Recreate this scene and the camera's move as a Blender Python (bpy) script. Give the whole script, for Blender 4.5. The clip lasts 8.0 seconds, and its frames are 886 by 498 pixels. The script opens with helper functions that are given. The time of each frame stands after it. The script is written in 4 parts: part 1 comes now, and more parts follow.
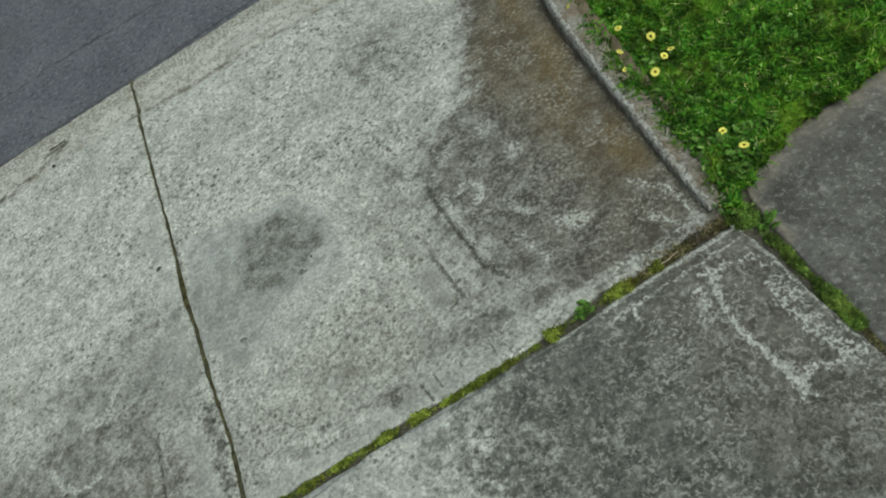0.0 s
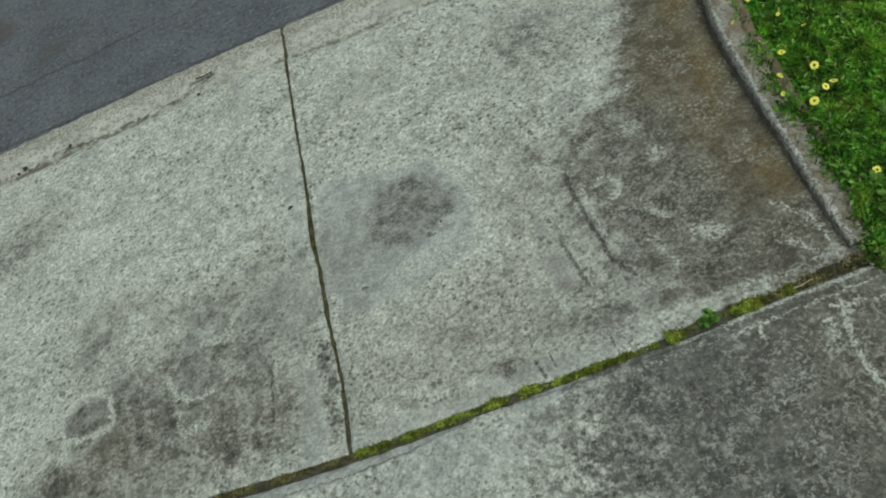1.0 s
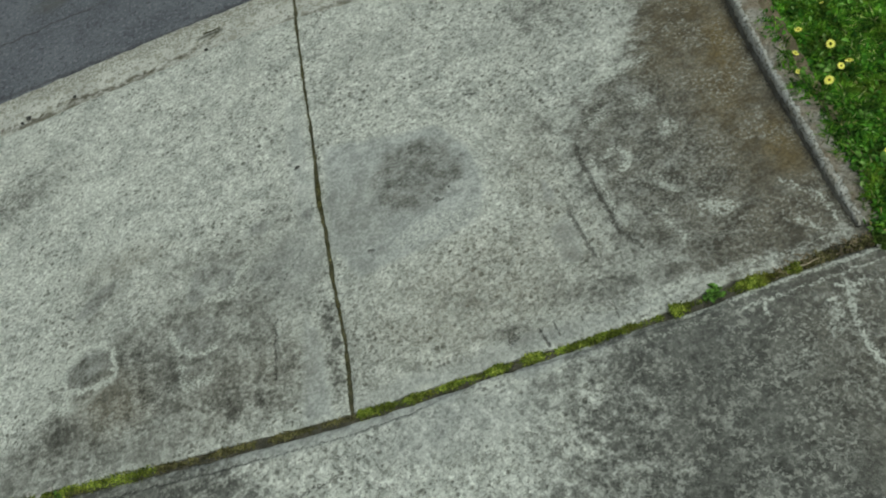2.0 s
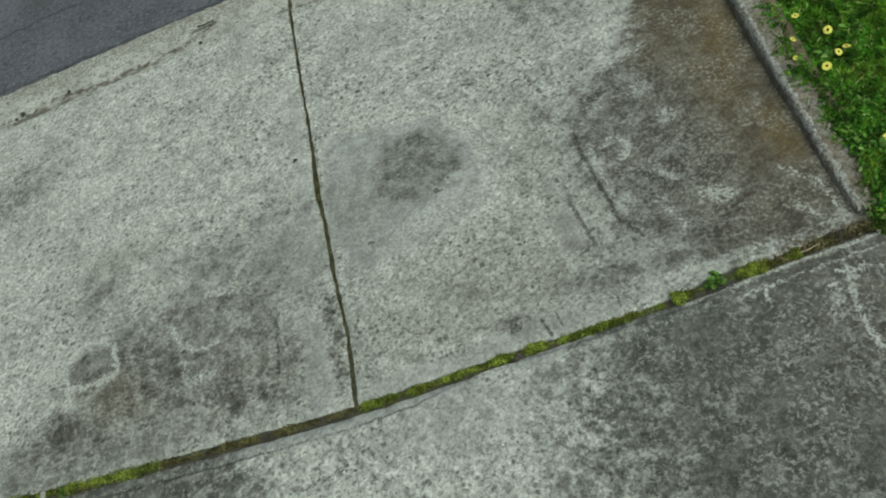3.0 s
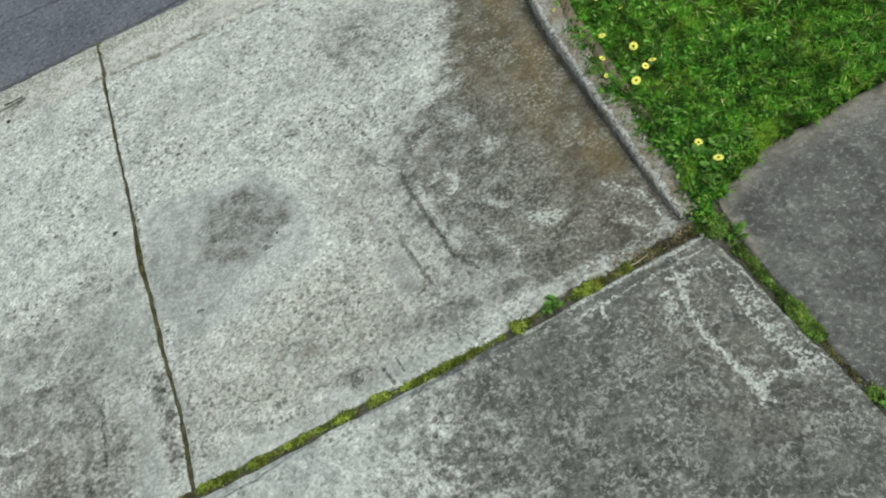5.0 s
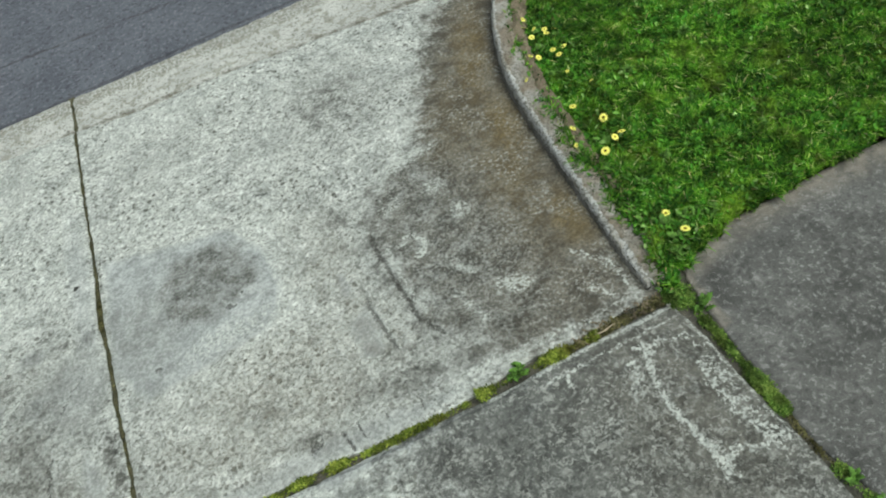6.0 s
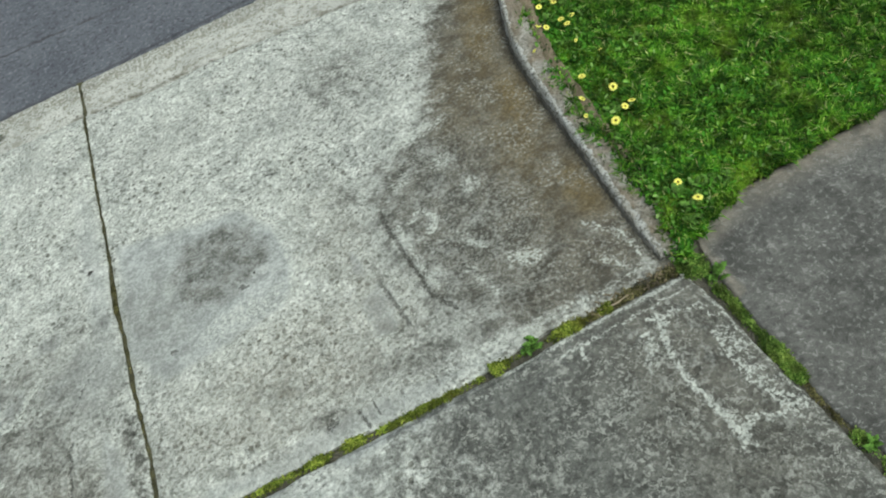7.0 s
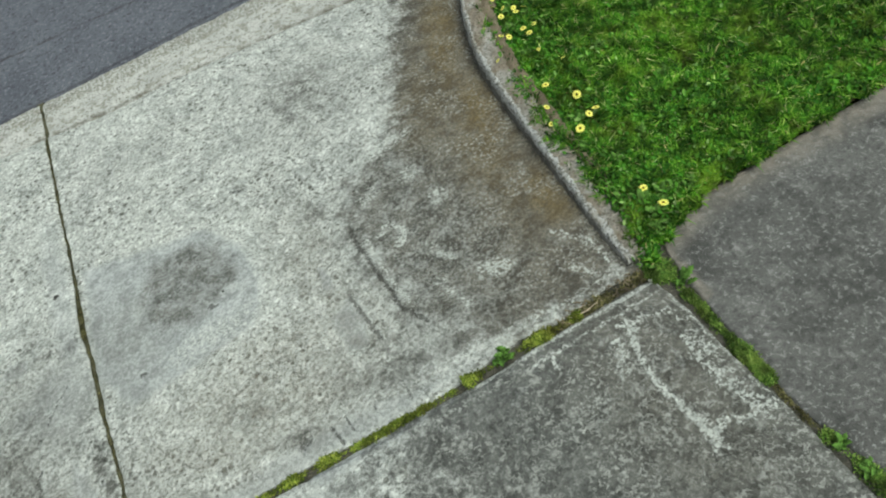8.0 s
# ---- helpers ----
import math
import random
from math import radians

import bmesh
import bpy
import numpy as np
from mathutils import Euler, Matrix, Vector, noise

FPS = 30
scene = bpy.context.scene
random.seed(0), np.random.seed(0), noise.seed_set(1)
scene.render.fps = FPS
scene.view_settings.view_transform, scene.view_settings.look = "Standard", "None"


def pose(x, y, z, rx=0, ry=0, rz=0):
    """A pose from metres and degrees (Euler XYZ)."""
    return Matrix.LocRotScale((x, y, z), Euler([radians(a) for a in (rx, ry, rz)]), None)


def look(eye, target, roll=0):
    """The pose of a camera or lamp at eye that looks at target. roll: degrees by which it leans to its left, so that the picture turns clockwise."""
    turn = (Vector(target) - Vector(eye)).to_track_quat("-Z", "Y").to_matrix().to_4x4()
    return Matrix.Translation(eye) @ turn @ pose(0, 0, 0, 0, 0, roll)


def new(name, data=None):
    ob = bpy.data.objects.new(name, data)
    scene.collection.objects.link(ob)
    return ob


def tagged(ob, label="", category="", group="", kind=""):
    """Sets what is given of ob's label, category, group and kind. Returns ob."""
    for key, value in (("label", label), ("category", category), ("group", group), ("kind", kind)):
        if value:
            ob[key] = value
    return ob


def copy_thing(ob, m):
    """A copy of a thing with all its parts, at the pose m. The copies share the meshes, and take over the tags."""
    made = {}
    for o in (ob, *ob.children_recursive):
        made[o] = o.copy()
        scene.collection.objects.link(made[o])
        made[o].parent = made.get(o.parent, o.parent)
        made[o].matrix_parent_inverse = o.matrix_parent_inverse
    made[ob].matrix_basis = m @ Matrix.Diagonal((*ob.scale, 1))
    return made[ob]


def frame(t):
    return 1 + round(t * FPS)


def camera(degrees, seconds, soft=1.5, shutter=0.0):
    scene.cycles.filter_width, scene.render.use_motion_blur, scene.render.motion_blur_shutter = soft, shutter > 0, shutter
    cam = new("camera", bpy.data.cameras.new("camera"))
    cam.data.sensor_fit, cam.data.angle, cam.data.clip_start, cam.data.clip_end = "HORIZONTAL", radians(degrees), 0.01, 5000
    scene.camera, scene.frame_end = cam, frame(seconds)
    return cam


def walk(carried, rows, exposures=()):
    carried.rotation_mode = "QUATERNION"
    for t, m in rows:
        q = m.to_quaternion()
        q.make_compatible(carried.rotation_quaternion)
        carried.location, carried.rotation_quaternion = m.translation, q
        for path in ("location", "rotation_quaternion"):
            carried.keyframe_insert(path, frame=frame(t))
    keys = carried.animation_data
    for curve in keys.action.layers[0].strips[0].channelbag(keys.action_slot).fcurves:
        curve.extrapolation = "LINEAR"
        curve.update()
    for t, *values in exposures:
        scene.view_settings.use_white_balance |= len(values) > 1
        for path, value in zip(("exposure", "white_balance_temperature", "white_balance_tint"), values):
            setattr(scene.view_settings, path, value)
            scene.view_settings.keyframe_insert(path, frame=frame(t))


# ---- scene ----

# ---- camera and walk ----
cam = camera(56.0, 8.0, soft=1.95)
PATH = [
    (0, look((0.925, -1.093, 1.888), (0.834, 0.182, 0.350), -35.49)),
    (0.5, look((0.825, -1.115, 1.938), (0.762, 0.228, 0.457), -32.09)),
    (1, look((0.715, -1.107, 2.009), (0.494, 0.189, 0.503), -29.49)),
    (1.5, look((0.682, -1.106, 2.016), (0.445, 0.142, 0.471), -27.85)),
    (3, look((0.657, -1.098, 2.031), (0.428, 0.115, 0.457), -28.93)),
    (3.5, look((0.642, -1.085, 2.033), (0.413, 0.095, 0.435), -28.99)),
    (4, look((0.641, -1.079, 2.018), (0.431, 0.113, 0.426), -29.93)),
    (4.5, look((0.777, -1.085, 1.895), (0.792, 0.149, 0.321), -26.53)),
    (5, look((0.805, -1.104, 1.874), (0.860, 0.135, 0.305), -25.38)),
    (5.2, look((0.820, -1.107, 1.857), (0.931, 0.180, 0.330), -23.22)),
    (6.3, look((0.821, -1.104, 1.846), (1.000, 0.220, 0.358), -19.62)),
    (6.5, look((0.824, -1.104, 1.839), (0.955, 0.200, 0.328), -21.40)),
    (7, look((0.835, -1.100, 1.840), (0.955, 0.197, 0.322), -23.18)),
    (7.5, look((0.837, -1.104, 1.836), (0.983, 0.192, 0.319), -21.41)),
    (8, look((0.859, -1.095, 1.842), (1.038, 0.189, 0.319), -23.03)),
]
EXPOSURES = [(0, -0.38, 6300, -1), (1, -0.47, 6330, -4), (4, -0.49, 6330, -4), (4.6, -0.06, 6250, 1), (5.2, 0.07, 6150, 1), (8, 0.07, 6200, 0)]
walk(cam, PATH, EXPOSURES)

# ---- world and sun: a bright overcast sky ----
SUN_UP, SUN_TURN = 58, 150
world = bpy.data.worlds.new("overcast_sky")
scene.world = world
world.use_nodes = True
wn, wl = world.node_tree.nodes, world.node_tree.links
sky = wn.new("ShaderNodeTexSky")
sky.sky_type, sky.sun_disc = "NISHITA", False
sky.sun_elevation, sky.sun_rotation = radians(SUN_UP), radians(SUN_TURN)
sky.air_density, sky.dust_density, sky.ozone_density = 1.0, 4.0, 1.0
grey = wn.new("ShaderNodeHueSaturation")
grey.inputs["Saturation"].default_value = 0.35
wl.new(sky.outputs[0], grey.inputs["Color"])
wl.new(grey.outputs[0], wn["Background"].inputs["Color"])
wn["Background"].inputs["Strength"].default_value = 0.13
sun_data = bpy.data.lights.new("sun", "SUN")
sun_data.energy, sun_data.angle, sun_data.color = 1.3, radians(30), (1.0, 0.97, 0.92)
sun = new("sun", sun_data)
sun.matrix_world = look((0, 0, 10), (10 * math.cos(radians(SUN_UP)) / math.sin(radians(SUN_UP)) * -math.sin(radians(SUN_TURN)),
                                     -10 * math.cos(radians(SUN_UP)) / math.sin(radians(SUN_UP)) * math.cos(radians(SUN_TURN)), 0))


# ---- node helpers ----
class Mat:
    """A node material with short names for the nodes that the surfaces here need."""

    def __init__(self, name, rough=0.9, spec=0.25):
        self.m = bpy.data.materials.new(name)
        self.m.use_nodes = True
        self.n, self.l = self.m.node_tree.nodes, self.m.node_tree.links
        self.b = self.n["Principled BSDF"]
        self.b.inputs["Roughness"].default_value = rough
        self.b.inputs["Specular IOR Level"].default_value = spec
        self.p = self.n.new("ShaderNodeTexCoord").outputs["Object"]

    def put(self, socket, v):
        if isinstance(v, bpy.types.NodeSocket):
            self.l.new(v, socket)
        elif isinstance(v, tuple) and len(v) == 3 and socket.type == "RGBA":
            socket.default_value = (*v, 1)
        else:
            socket.default_value = v

    def math(self, op, a, b=0.0, clamp=False):
        n = self.n.new("ShaderNodeMath")
        n.operation, n.use_clamp = op, clamp
        self.put(n.inputs[0], a), self.put(n.inputs[1], b)
        return n.outputs[0]

    def add(self, a, b): return self.math("ADD", a, b)
    def sub(self, a, b): return self.math("SUBTRACT", a, b)
    def mul(self, a, b): return self.math("MULTIPLY", a, b)
    def most(self, *v):
        out = v[0]
        for w in v[1:]:
            out = self.math("MAXIMUM", out, w)
        return out

    def noise(self, scale, detail=3.0, rough=0.55, warp=0.0, vec=None):
        n = self.n.new("ShaderNodeTexNoise")
        self.put(n.inputs["Vector"], vec or self.p)
        n.inputs["Scale"].default_value, n.inputs["Detail"].default_value = scale, detail
        n.inputs["Roughness"].default_value, n.inputs["Distortion"].default_value = rough, warp
        return n.outputs["Fac"]

    def cells(self, scale, feature="F1", out="Distance", vec=None):
        n = self.n.new("ShaderNodeTexVoronoi")
        n.feature = feature
        self.put(n.inputs["Vector"], vec or self.p)
        n.inputs["Scale"].default_value = scale
        return n.outputs[out]

    def ramp(self, v, lo, hi, a=0.0, b=1.0):
        n = self.n.new("ShaderNodeMapRange")
        n.interpolation_type = "SMOOTHSTEP"
        for i, w in enumerate((v, lo, hi, a, b)):
            self.put(n.inputs[i], w)
        return n.outputs[0]

    def mix(self, f, a, b):
        n = self.n.new("ShaderNodeMix")
        n.data_type = "RGBA"
        self.put(n.inputs[0], f), self.put(n.inputs[6], a), self.put(n.inputs[7], b)
        return n.outputs[2]

    def tint(self, col, f):
        """Scales a colour by a value."""
        n = self.n.new("ShaderNodeMix")
        n.data_type, n.blend_type = "RGBA", "MULTIPLY"
        n.inputs[0].default_value = 1.0
        self.put(n.inputs[6], col)
        self.l.new(f, n.inputs[7])
        return n.outputs[2]

    def local(self, x, y, turn=0.0, sx=1.0, sy=1.0, vec=None):
        n = self.n.new("ShaderNodeMapping")
        n.vector_type = "TEXTURE"
        self.put(n.inputs["Vector"], vec or self.p)
        n.inputs["Location"].default_value = (x, y, 0)
        n.inputs["Rotation"].default_value = (0, 0, radians(turn))
        n.inputs["Scale"].default_value = (sx, sy, 1)
        return n.outputs[0]

    def vec(self, op, a, b=(0, 0, 0), out=0):
        n = self.n.new("ShaderNodeVectorMath")
        n.operation = op
        self.put(n.inputs[0], a)
        if op not in ("LENGTH", "ABSOLUTE"):
            self.put(n.inputs[1], b)
        return n.outputs["Value" if op == "LENGTH" else 0]

    def flat(self):
        """The place on the ground, without its height."""
        return self.vec("MULTIPLY", self.p, (1, 1, 0))

    def ragged(self, scale, amount, vec=None):
        """The place, pushed about by noise, so that stains get uneven edges."""
        n = self.n.new("ShaderNodeTexNoise")
        self.put(n.inputs["Vector"], vec or self.p)
        n.inputs["Scale"].default_value, n.inputs["Detail"].default_value = scale, 4.0
        off = self.vec("MULTIPLY", self.vec("SUBTRACT", n.outputs["Color"], (0.5, 0.5, 0.5)), (amount, amount, 0))
        return self.vec("ADD", vec or self.p, off)

    def blob(self, x, y, rx, ry, turn=0.0, soft=0.4, vec=None):
        d = self.vec("LENGTH", self.local(x, y, turn, rx, ry, vec))
        return self.ramp(d, 1 + soft, 1 - soft)

    def line(self, pts, width, vec=None, soft=1.0):
        """A streak along a few points."""
        out = None
        for (ax, ay), (bx, by) in zip(pts, pts[1:]):
            half = math.hypot(bx - ax, by - ay) / 2
            q = self.local((ax + bx) / 2, (ay + by) / 2, math.degrees(math.atan2(by - ay, bx - ax)), vec=vec)
            q = self.vec("MAXIMUM", self.vec("SUBTRACT", self.vec("ABSOLUTE", q), (half, 0, 0)), (0, 0, 0))
            d = self.ramp(self.vec("LENGTH", q), width * (1 + soft), width * (1 - soft) * 0.5)
            out = d if out is None else self.most(out, d)
        return out

    def poly(self, pts, soft=0.02, vec=None):
        """The inside of a convex outline, given counter-clockwise."""
        out = None
        for (ax, ay), (bx, by) in zip(pts, pts[1:] + pts[:1]):
            ln = math.hypot(bx - ax, by - ay)
            n = self.n.new("ShaderNodeVectorMath")
            n.operation = "DOT_PRODUCT"
            self.put(n.inputs[0], vec or self.p)
            nx, ny = (by - ay) / ln, -(bx - ax) / ln
            n.inputs[1].default_value = (nx, ny, 0)
            d = self.sub(n.outputs["Value"], nx * ax + ny * ay)
            out = d if out is None else self.math("MAXIMUM", out, d)
        return self.ramp(out, soft, -soft)

    def finish(self, col, height=None, depth=0.002, strength=1.0):
        self.put(self.b.inputs["Base Color"], col)
        if height is not None:
            n = self.n.new("ShaderNodeBump")
            n.inputs["Strength"].default_value, n.inputs["Distance"].default_value = strength, depth
            self.l.new(height, n.inputs["Height"])
            self.l.new(n.outputs[0], self.b.inputs["Normal"])
        return self.m


# ---- materials ----
def concrete(name, kind):
    """Weathered concrete: worn paste with pits and grit, clouds of dirt, and the stains of each slab."""
    m = Mat(name, 0.92, 0.2)
    p = m.flat()
    rag = m.ragged(34, 0.035, p)
    wavy = m.ragged(8, 0.085, rag)
    fine, grit = m.noise(300, 2, 0.6, vec=p), m.noise(85, 3, 0.62, 0.4, vec=p)
    clump, cloud, broad = m.noise(24, 4, 0.6, 0.3, vec=p), m.noise(5.5, 4, 0.6, vec=p), m.noise(1.6, 3, 0.5, vec=p)
    zero = m.ramp(fine, 2.0, 3.0)
    smooth, dark, brown, orange, pale, black, side = zero, zero, zero, zero, zero, zero, zero
    warm, grime = zero, zero
    if kind == "east":
        # Dark dirt that covers the kerb's side, an oil stain, a trowelled patch, rust by the kerb.
        lobed = m.ragged(13, 0.16, m.ragged(45, 0.05, p))
        side = m.most(m.poly([(0.865, 0.72), (0.878, 0.46), (0.90, 0.31), (0.985, 0.14), (1.12, 0.075), (1.60, 0.05), (1.60, 1.0), (1.13, 0.97), (0.925, 0.92)], 0.10, lobed),
                      m.poly([(1.12, 0.92), (1.60, 0.60), (2.2, 1.9), (1.48, 1.70), (1.27, 1.33), (1.19, 1.13)], 0.12, lobed))
        warm = m.most(m.mul(side, 0.35), m.poly([(1.10, 0.05), (1.6, 0.05), (1.6, 1.1), (1.16, 0.95)], 0.22, lobed), m.poly([(1.12, 0.90), (1.60, 0.60), (2.2, 1.9), (1.48, 1.70), (1.29, 1.33), (1.20, 1.13)], 0.10, wavy))
        oil = m.poly([(0.20, 0.72), (0.37, 0.685), (0.50, 0.775), (0.49, 0.92), (0.40, 1.00), (0.24, 0.985), (0.175, 0.87)], 0.035, m.ragged(14, 0.10, rag))
        dark = m.most(m.mul(side, m.ramp(warm, 0.30, 0.75, 0.80, 1.05)), m.mul(oil, 0.40), m.mul(m.blob(0.40, 0.94, 0.08, 0.045, -25, 0.7, lobed), 0.42), m.mul(m.blob(0.47, 0.83, 0.03, 0.05, -10, 0.7, lobed), 0.38), m.mul(m.blob(0.485, 0.150, 0.06, 0.025, -18, 0.7, lobed), 0.40),
                      m.mul(m.blob(0.82, 0.20, 0.16, 0.08, 0, 0.8, lobed), 0.36), m.mul(m.blob(0.95, 1.45, 0.14, 0.2, -30, 0.8, wavy), 0.36), m.mul(m.blob(0.79, 0.86, 0.05, 0.05, 0, 0.8, lobed), 0.42), m.mul(m.blob(0.83, 0.62, 0.035, 0.14, 0, 0.9, lobed), 0.40))
        grime = m.most(m.mul(oil, 0.80), m.mul(m.blob(0.10, 0.74, 0.10, 0.17, 10, 0.7, wavy), 0.58), m.mul(m.blob(0.485, 0.155, 0.11, 0.045, -18, 0.7, lobed), 0.55), m.mul(m.blob(0.82, 0.20, 0.24, 0.14, 0, 0.8, lobed), 0.60), m.mul(m.blob(0.45, 0.25, 0.36, 0.15, -5, 0.8, lobed), 0.30),
                       m.mul(m.blob(0.80, 0.62, 0.10, 0.32, 0, 0.9, lobed), 0.42), m.mul(m.blob(0.95, 1.40, 0.22, 0.26, -30, 0.9, lobed), 0.42), m.mul(m.blob(0.30, 1.55, 0.2, 0.12, 20, 0.9, wavy), 0.28), m.mul(m.blob(0.06, 0.30, 0.08, 0.3, 0, 0.9, wavy), 0.35))
        deep = m.most(m.blob(1.14, 0.44, 0.12, 0.10, 0, 0.8, lobed), m.blob(1.17, 0.77, 0.09, 0.11, 0, 0.8, lobed), m.blob(1.02, 0.87, 0.10, 0.06, -15, 0.7, lobed), m.mul(m.blob(1.06, 0.26, 0.10, 0.10, 0, 0.8, lobed), 0.8), m.mul(m.blob(1.05, 0.52, 0.04, 0.14, -8, 0.7, lobed), 0.9))
        brown = m.most(m.mul(warm, 0.55), m.mul(m.blob(1.15, 0.3, 0.2, 0.25, 0, 0.8, wavy), 0.4), m.mul(m.blob(0.45, 0.32, 0.36, 0.2, 10, 0.8, wavy), 0.45), m.mul(m.blob(0.70, 0.62, 0.10, 0.3, 0, 0.9, wavy), 0.3))
        orange = m.most(m.blob(1.43, 0.90, 0.06, 0.20, -10, 0.95, wavy), m.mul(m.blob(1.50, 1.35, 0.06, 0.28, -20, 0.95, wavy), 0.9), m.blob(1.42, 0.46, 0.05, 0.10, -8, 0.95, wavy), m.mul(m.blob(1.36, 0.72, 0.08, 0.26, -6, 0.95, wavy), 0.6), m.mul(m.blob(1.31, 1.05, 0.10, 0.25, -15, 0.95, wavy), 0.35))
        bowl = m.poly([(0.01, 0.66), (0.10, 0.50), (0.20, 0.515), (0.43, 0.52), (0.53, 0.60), (0.56, 0.71), (0.545, 0.86), (0.46, 1.02), (0.04, 1.12)], 0.018, m.ragged(9, 0.05, m.ragged(34, 0.02, p)))
        patch = m.poly([(0.700, 0.43), (0.705, 0.30), (0.755, 0.285), (0.785, 0.38), (0.770, 0.47)], 0.012, m.ragged(34, 0.03, p))
        smooth = m.most(m.mul(bowl, m.ramp(m.noise(9, 3, 0.6, vec=p), 0.30, 0.5, 0.75, 1.0)), m.mul(patch, 0.8), m.mul(side, 0.35), m.mul(m.blob(0.735, 0.57, 0.014, 0.045, 0, 0.5, rag), 0.9), m.mul(m.blob(0.45, 0.075, 0.5, 0.028, 0, 0.6, wavy), 0.6), m.mul(m.blob(0.98, 0.42, 0.03, 0.16, 5, 0.6, lobed), 0.8))
        rim = m.line([(0.20, 0.50), (0.33, 0.515), (0.44, 0.53), (0.53, 0.61), (0.56, 0.71), (0.545, 0.86)], 0.012, m.ragged(26, 0.05, p))
        wide = m.ragged(42, 0.05, p)
        pale = m.most(m.mul(m.line([(0.772, 0.48), (0.792, 0.38), (0.800, 0.29)], 0.008, wide), 0.65), m.mul(m.line([(0.70, 0.28), (0.76, 0.275)], 0.012, wide), 0.7), m.mul(m.line([(0.893, 0.63), (0.897, 0.50), (0.910, 0.36)], 0.010, wide), 0.55), m.mul(rim, 0.50), m.mul(m.blob(0.36, 0.60, 0.16, 0.05, 8, 0.6, rag), 0.55),
                      m.mul(m.line([(0.90, 0.085), (1.0, 0.105)], 0.020, wide), 0.55), m.mul(m.blob(1.06, 0.965, 0.13, 0.025, 8, 0.9, wide), 0.85), m.mul(m.blob(0.97, 0.80, 0.05, 0.03, 30, 0.8, wide), 0.5),
                      m.mul(m.line([(0.937, 0.626), (0.975, 0.648), (1.008, 0.61), (1.0, 0.575), (0.961, 0.557)], 0.012, wide), 0.75), m.mul(m.blob(1.12, 0.80, 0.035, 0.03, 0, 0.8, wide), 0.8), m.mul(m.blob(1.15, 0.66, 0.03, 0.04, 0, 0.8, wide), 0.7),
                      m.mul(m.line([(1.05, 0.50), (1.06, 0.44), (1.10, 0.42)], 0.016, wide), 0.7), m.mul(m.blob(1.17, 0.31, 0.05, 0.03, -20, 0.9, wide), 0.75), m.mul(m.line([(1.02, 0.36), (1.05, 0.24)], 0.014, wide), 0.65),
                      m.mul(m.line([(1.36, 0.325), (1.43, 0.23), (1.435, 0.14)], 0.010, wide), 0.55), m.mul(m.line([(1.42, 0.105), (1.30, 0.085), (1.05, 0.10)], 0.014, m.ragged(42, 0.04, p)), 0.42), m.mul(m.line([(1.34, 0.18), (1.38, 0.13)], 0.014, wide), 0.5))
        pale = m.mul(pale, m.ramp(m.noise(48, 5, 0.78, vec=p), 0.42, 0.54, 0.30, 1.15))
        # Dark line at the kerb's foot: dirt, with the shade there painted in.
        foot = m.line([(1.455, 0.10), (1.456, 0.22), (1.468, 0.45), (1.477, 0.64), (1.485, 0.78), (1.497, 0.94), (1.518, 1.10), (1.567, 1.29), (1.645, 1.48)], 0.012, m.ragged(30, 0.02, p))
        black = m.most(m.mul(foot, 0.42), m.mul(m.line([(0.870, 0.72), (0.866, 0.66), (0.872, 0.565), (0.880, 0.44), (0.891, 0.34), (0.93, 0.26)], 0.0062, m.ragged(30, 0.018, p)), 1.0),
                       m.mul(m.line([(0.773, 0.475), (0.785, 0.378), (0.797, 0.29)], 0.0062, m.ragged(30, 0.012, p)), 1.0), m.mul(m.line([(1.03, 0.33), (1.0, 0.42)], 0.008, rag), 0.6), m.mul(m.line([(1.04, 0.60), (1.035, 0.50), (1.06, 0.38)], 0.006, rag), 0.6),
                       m.mul(m.line([(0.577, 0.113), (0.591, 0.052)], 0.004, p), 0.95), m.mul(m.line([(0.621, 0.122), (0.627, 0.072)], 0.003, p), 0.65), m.mul(m.line([(0.797, 0.118), (0.796, 0.07)], 0.003, p), 0.65), m.mul(m.line([(0.70, 0.11), (0.705, 0.07)], 0.003, p), 0.5),
                       m.blob(0.395, 0.70, 0.014, 0.012, 0, 0.6, rag), m.blob(0.6, 1.12, 0.024, 0.007, -20, 0.6, rag), m.blob(0.499, 0.110, 0.022, 0.011, 40, 0.6, rag),
                       m.blob(0.143, 0.594, 0.010, 0.009, 0, 0.5, rag), m.mul(m.mul(deep, m.ramp(m.noise(26, 4, 0.7, vec=p), 0.36, 0.60)), 0.42))
    elif kind == "west":
        # Worn brown blotches with pale rims near the footpath end, a drain-side stain.
        lobed = m.ragged(13, 0.16, m.ragged(45, 0.05, p))
        low = m.most(m.poly([(-1.15, 0.22), (-0.62, 0.13), (-0.14, 0.14), (-0.16, 0.45), (-0.30, 0.68), (-0.62, 0.66), (-0.95, 0.60)], 0.10, lobed), m.mul(m.blob(-0.86, 0.82, 0.14, 0.16, 0, 0.8, lobed), 0.6), m.mul(m.blob(-0.40, 0.78, 0.22, 0.10, 0, 0.8, lobed), 0.7))
        deep = m.most(m.blob(-0.64, 0.42, 0.13, 0.17, 20, 0.8, lobed), m.blob(-0.36, 0.24, 0.16, 0.07, -6, 0.8, lobed), m.blob(-0.95, 0.28, 0.16, 0.10, 0, 0.8, lobed), m.mul(m.blob(-0.18, 0.27, 0.07, 0.09, 0, 0.8, lobed), 0.7))
        one = m.blob(-0.865, 0.80, 0.095, 0.036, 37, 0.25, m.ragged(30, 0.04, p))
